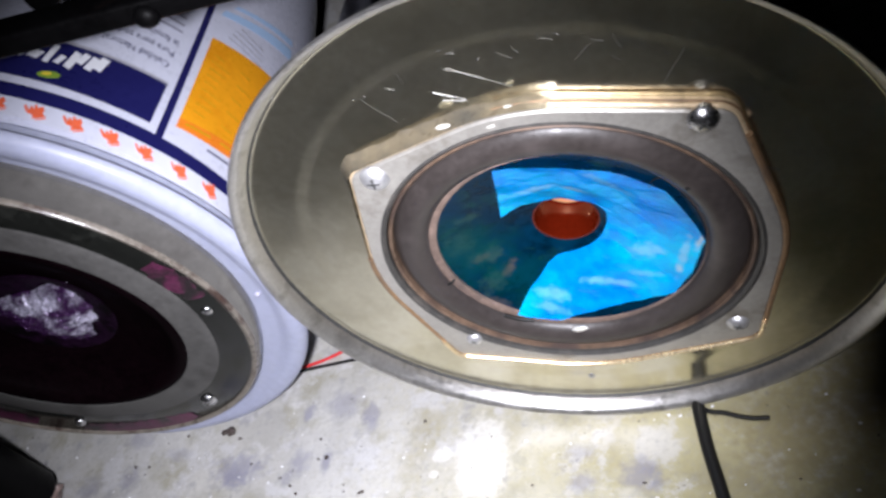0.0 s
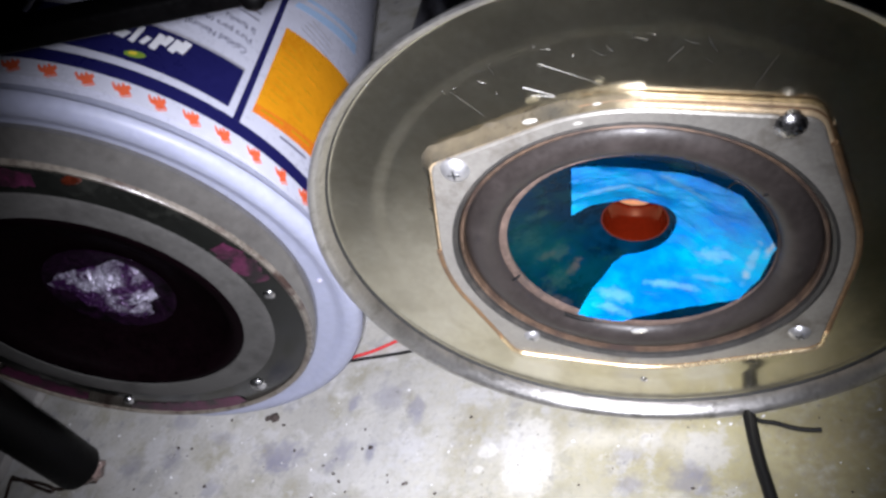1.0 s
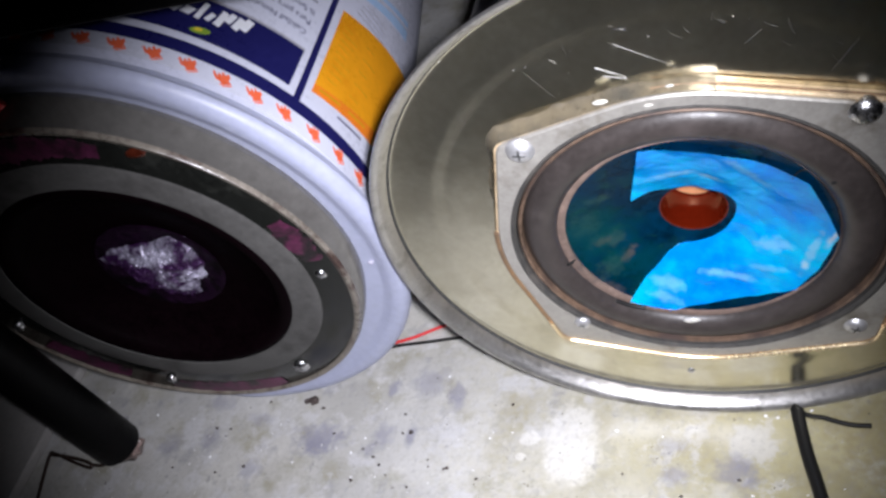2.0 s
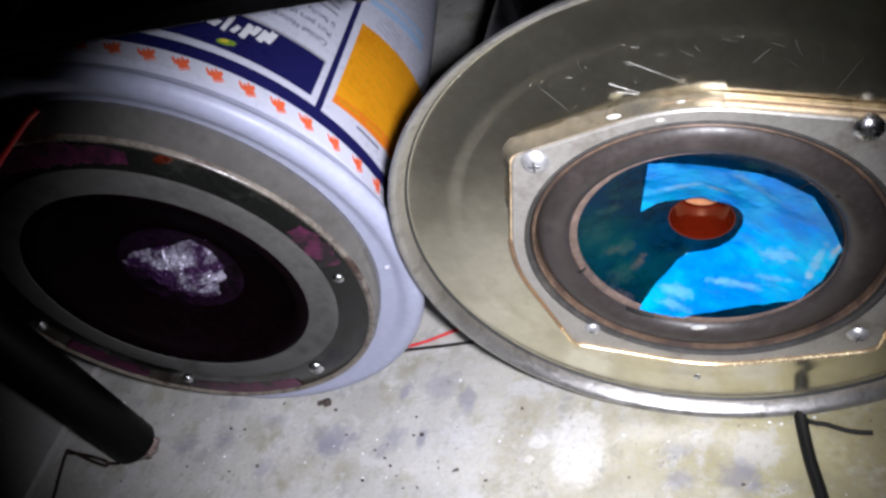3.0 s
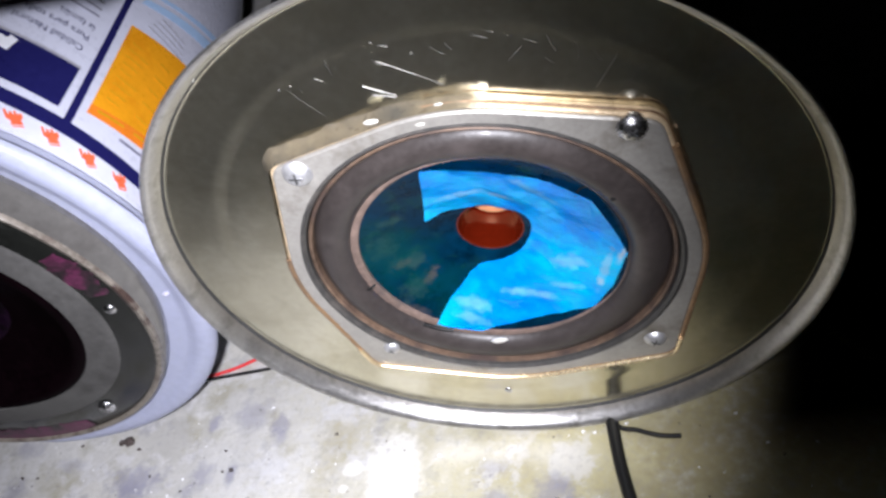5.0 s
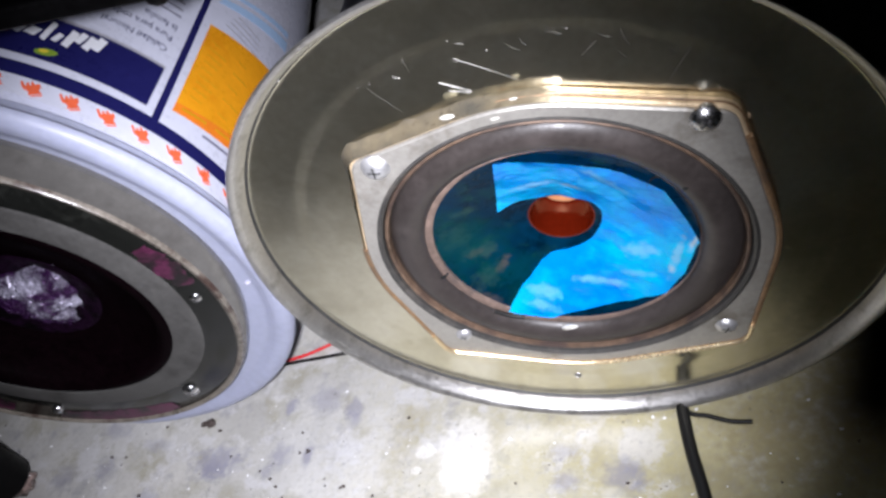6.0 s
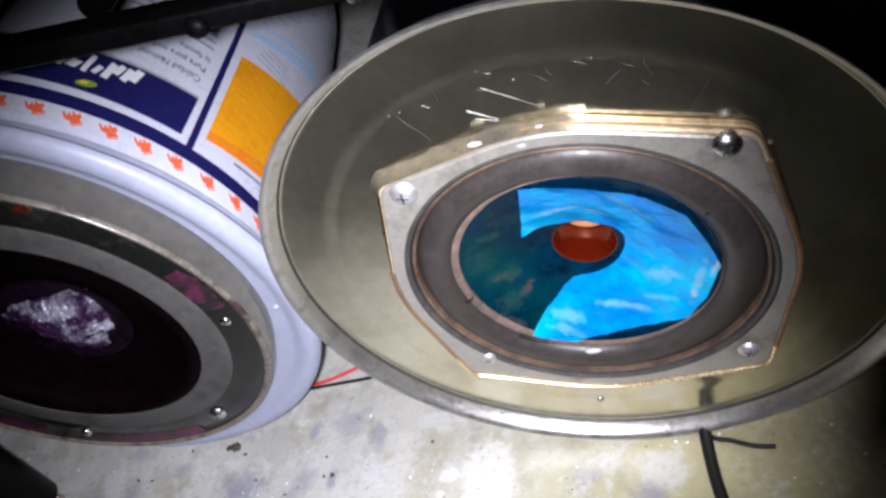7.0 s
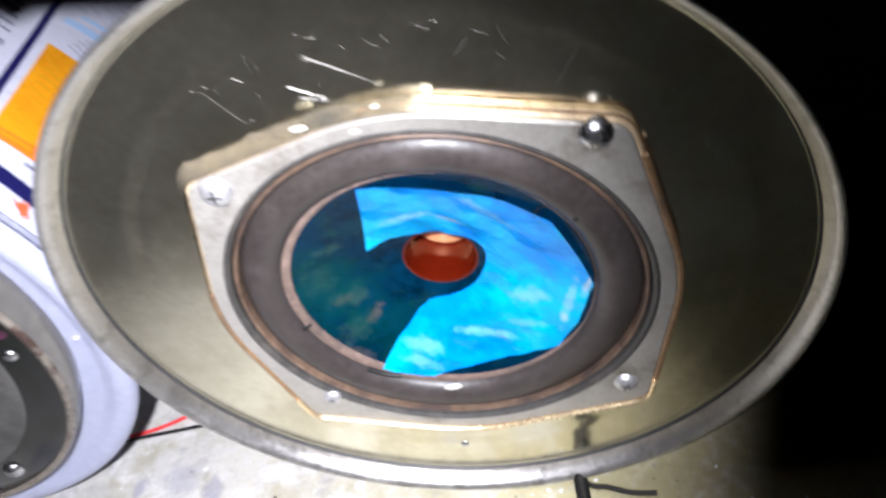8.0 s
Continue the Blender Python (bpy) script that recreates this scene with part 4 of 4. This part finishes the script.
a, b = rail_at(-0.33), rail_at(0.09)
d = b - a
part("rail", box(0, d.length, -0.0050, 0.0048, -0.003, 0.003, 0.0012, Matrix.Translation(a) @ d.to_track_quat("X", "Z").to_matrix().to_4x4()), M_IRON, stand)
for x in (-0.095, -0.134, -0.174, -0.215, -0.255):
    q = rail_at(x)
    part("rod", tube([q + Vector((0, 0.004, 0.005)), q + Vector((-0.002, 0.10, 0.008)), q + Vector((-0.004, 0.24, 0.010))], 0.0042, 12, 3), M_IRON, stand)
for x, s in ((-0.068, 0.0035), (-0.028, 0.003)):
    q = rail_at(x)
    part("rivet", crumb((q.x, q.y - 0.0050, q.z - 0.001), s, 3, 0.9, 2, 0.1), M_STEEL if x > -0.05 else M_IRON, stand)

# ---- cables and small things on the floor ----
def cable(name, pts, r, mat, label, category="cable"):
    return tagged(part(name, tube(pts, r), mat), label, category)


cable("black_cable", [(0.018, 0.12, 0.0024), (0.02, 0.06, 0.0024), (0.0222, 0.015, 0.0024), (0.0238, -0.003, 0.0024), (0.0262, -0.02, 0.0024), (0.0300, -0.038, 0.0024), (0.036, -0.075, 0.0024), (0.06, -0.16, 0.0024), (0.14, -0.3, 0.0024)], 0.0024, M_CABLE, "black cable on the floor under the disc")
cable("thin_black_wire", [(0.0215, 0.02, 0.001), (0.0245, -0.001, 0.001), (0.033, -0.005, 0.0012), (0.041, -0.0075, 0.001), (0.048, -0.008, 0.001)], 0.0009, M_CABLE, "thin black wire end on the floor", "wire")
cable("thick_black_cable", [(0.085, 0.10, 0.0032), (0.095, 0.062, 0.0032), (0.1053, 0.0375, 0.0032), (0.1125, 0.026, 0.0032), (0.126, 0.014, 0.0032), (0.16, 0.0, 0.0032), (0.24, -0.01, 0.0032), (0.4, 0.05, 0.0032)], 0.0032, M_CABLE, "thick black cable on the floor beside the disc")
cable("red_wire", [(-0.19, 0.033, 0.0012), (-0.156, 0.0365, 0.0012), (-0.136, 0.0434, 0.0012), (-0.112, 0.055, 0.0012), (-0.07, 0.08, 0.0012)], 0.0008, M_WIRE_RED, "thin red speaker wire on the floor", "wire")
cable("black_wire", [(-0.19, 0.0305, 0.0012), (-0.156, 0.0343, 0.0012), (-0.1256, 0.0374, 0.0012), (-0.10, 0.042, 0.0012), (-0.06, 0.07, 0.0012)], 0.0008, M_CABLE, "thin black speaker wire on the floor", "wire")
cable("bent_wire", [(-0.334, -0.075, 0.001), (-0.3425, -0.05, 0.001), (-0.3493, -0.028, 0.0011), (-0.346, -0.0262, 0.0011), (-0.33, -0.0305, 0.001), (-0.3165, -0.0335, 0.001), (-0.3165, -0.0315, 0.0022), (-0.332, -0.0285, 0.0022), (-0.347, -0.0275, 0.0022)], 0.0009, M_RUST_WIRE, "bent rusty wire on the floor", "wire")
cable("wire_hook", [(-0.315, -0.032, 0.001), (-0.3075, -0.0315, 0.001), (-0.3045, -0.026, 0.001), (-0.3075, -0.022, 0.001), (-0.312, -0.0225, 0.001)], 0.0009, M_RUST_WIRE, "small rusty wire hook on the floor", "wire")
tagged(part("white_board", box(-0.62, -0.356, -0.30, 0.22, 0.0, 0.006, 0.0015), M_BOARD), "off-white board lying on the concrete", "board")
inside = bucket.matrix_world.inverted()
part("lead_wire", tube([inside @ Vector(p) for p in ((-0.1900, -0.0060, 0.2030), (-0.1946, -0.0090, 0.2014), (-0.2028, -0.0110, 0.1972), (-0.2133, -0.0115, 0.1918), (-0.2193, -0.0110, 0.1885), (-0.232, -0.0105, 0.1810))], 0.0014), M_WIRE_RED, bucket, "short red lead over the plate's edge")
for k, (x, y, s) in enumerate(((-0.1922, 0.0047, 0.0026), (-0.1964, 0.0046, 0.0014), (-0.1861, 0.0009, 0.0009), (-0.1411, -0.0024, 0.0007), (-0.1359, -0.0115, 0.0011), (-0.2179, 0.0045, 0.0008), (-0.115, -0.028, 0.0009), (-0.22, -0.03, 0.0010), (-0.16, -0.035, 0.0008), (-0.09, 0.002, 0.0008), (-0.245, -0.01, 0.0009), (-0.14, -0.012, 0.0007), (-0.1581, -0.0199, 0.0006), (-0.1518, -0.0237, 0.0007), (-0.1479, -0.0274, 0.0007), (-0.1435, -0.0321, 0.0005), (-0.1386, -0.0376, 0.0005))):
    tagged(part("dirt_crumb", crumb((x, y, s * 0.4), s, k + 1, 0.5, 2, 0.9), M_DIRT), "dark crumb of dirt on the floor", "debris", "crumbs on the floor")

# grit too small to pick apart
grit = bmesh.new()
rng = random.Random(11)
for k in range(150):
    x, y, r = rng.uniform(-0.36, 0.16), rng.uniform(-0.10, 0.035), rng.choice((0.0002, 0.0003, 0.0003, 0.0005, 0.0007))
    if x < -0.35 or (y > 0.0 and x > -0.19):
        continue
    o = bmesh.ops.create_icosphere(grit, subdivisions=1, radius=r)["verts"]
    for v in o:
        v.co = Vector((x + v.co.x * rng.uniform(0.7, 1.6), y + v.co.y * rng.uniform(0.6, 1.4), 0.00005 + r * 0.3 + v.co.z * 0.45))
tagged(part("floor_grit", grit, M_DIRT), "fine dark grit strewn over the concrete floor", "grit", kind="stuff")

# tiny white flecks added for the sparkle of the floor
flecks = bmesh.new()
rng = random.Random(23)
for k in range(170):
    x, y, r = rng.uniform(-0.34, 0.10), rng.uniform(-0.09, 0.02), rng.choice((0.0002, 0.0003, 0.0004, 0.0006))
    if y > 0.0 and x > -0.10:
        continue
    for v in bmesh.ops.create_icosphere(flecks, subdivisions=1, radius=r)["verts"]:
        v.co = Vector((x + v.co.x * rng.uniform(0.7, 1.7), y + v.co.y * rng.uniform(0.6, 1.4), 0.00005 + r * 0.3 + v.co.z * 0.45))
tagged(part("floor_sparkle", flecks, M_FLECK), "tiny white flecks standing in for sparkle on the concrete floor", "flecks", kind="stuff")
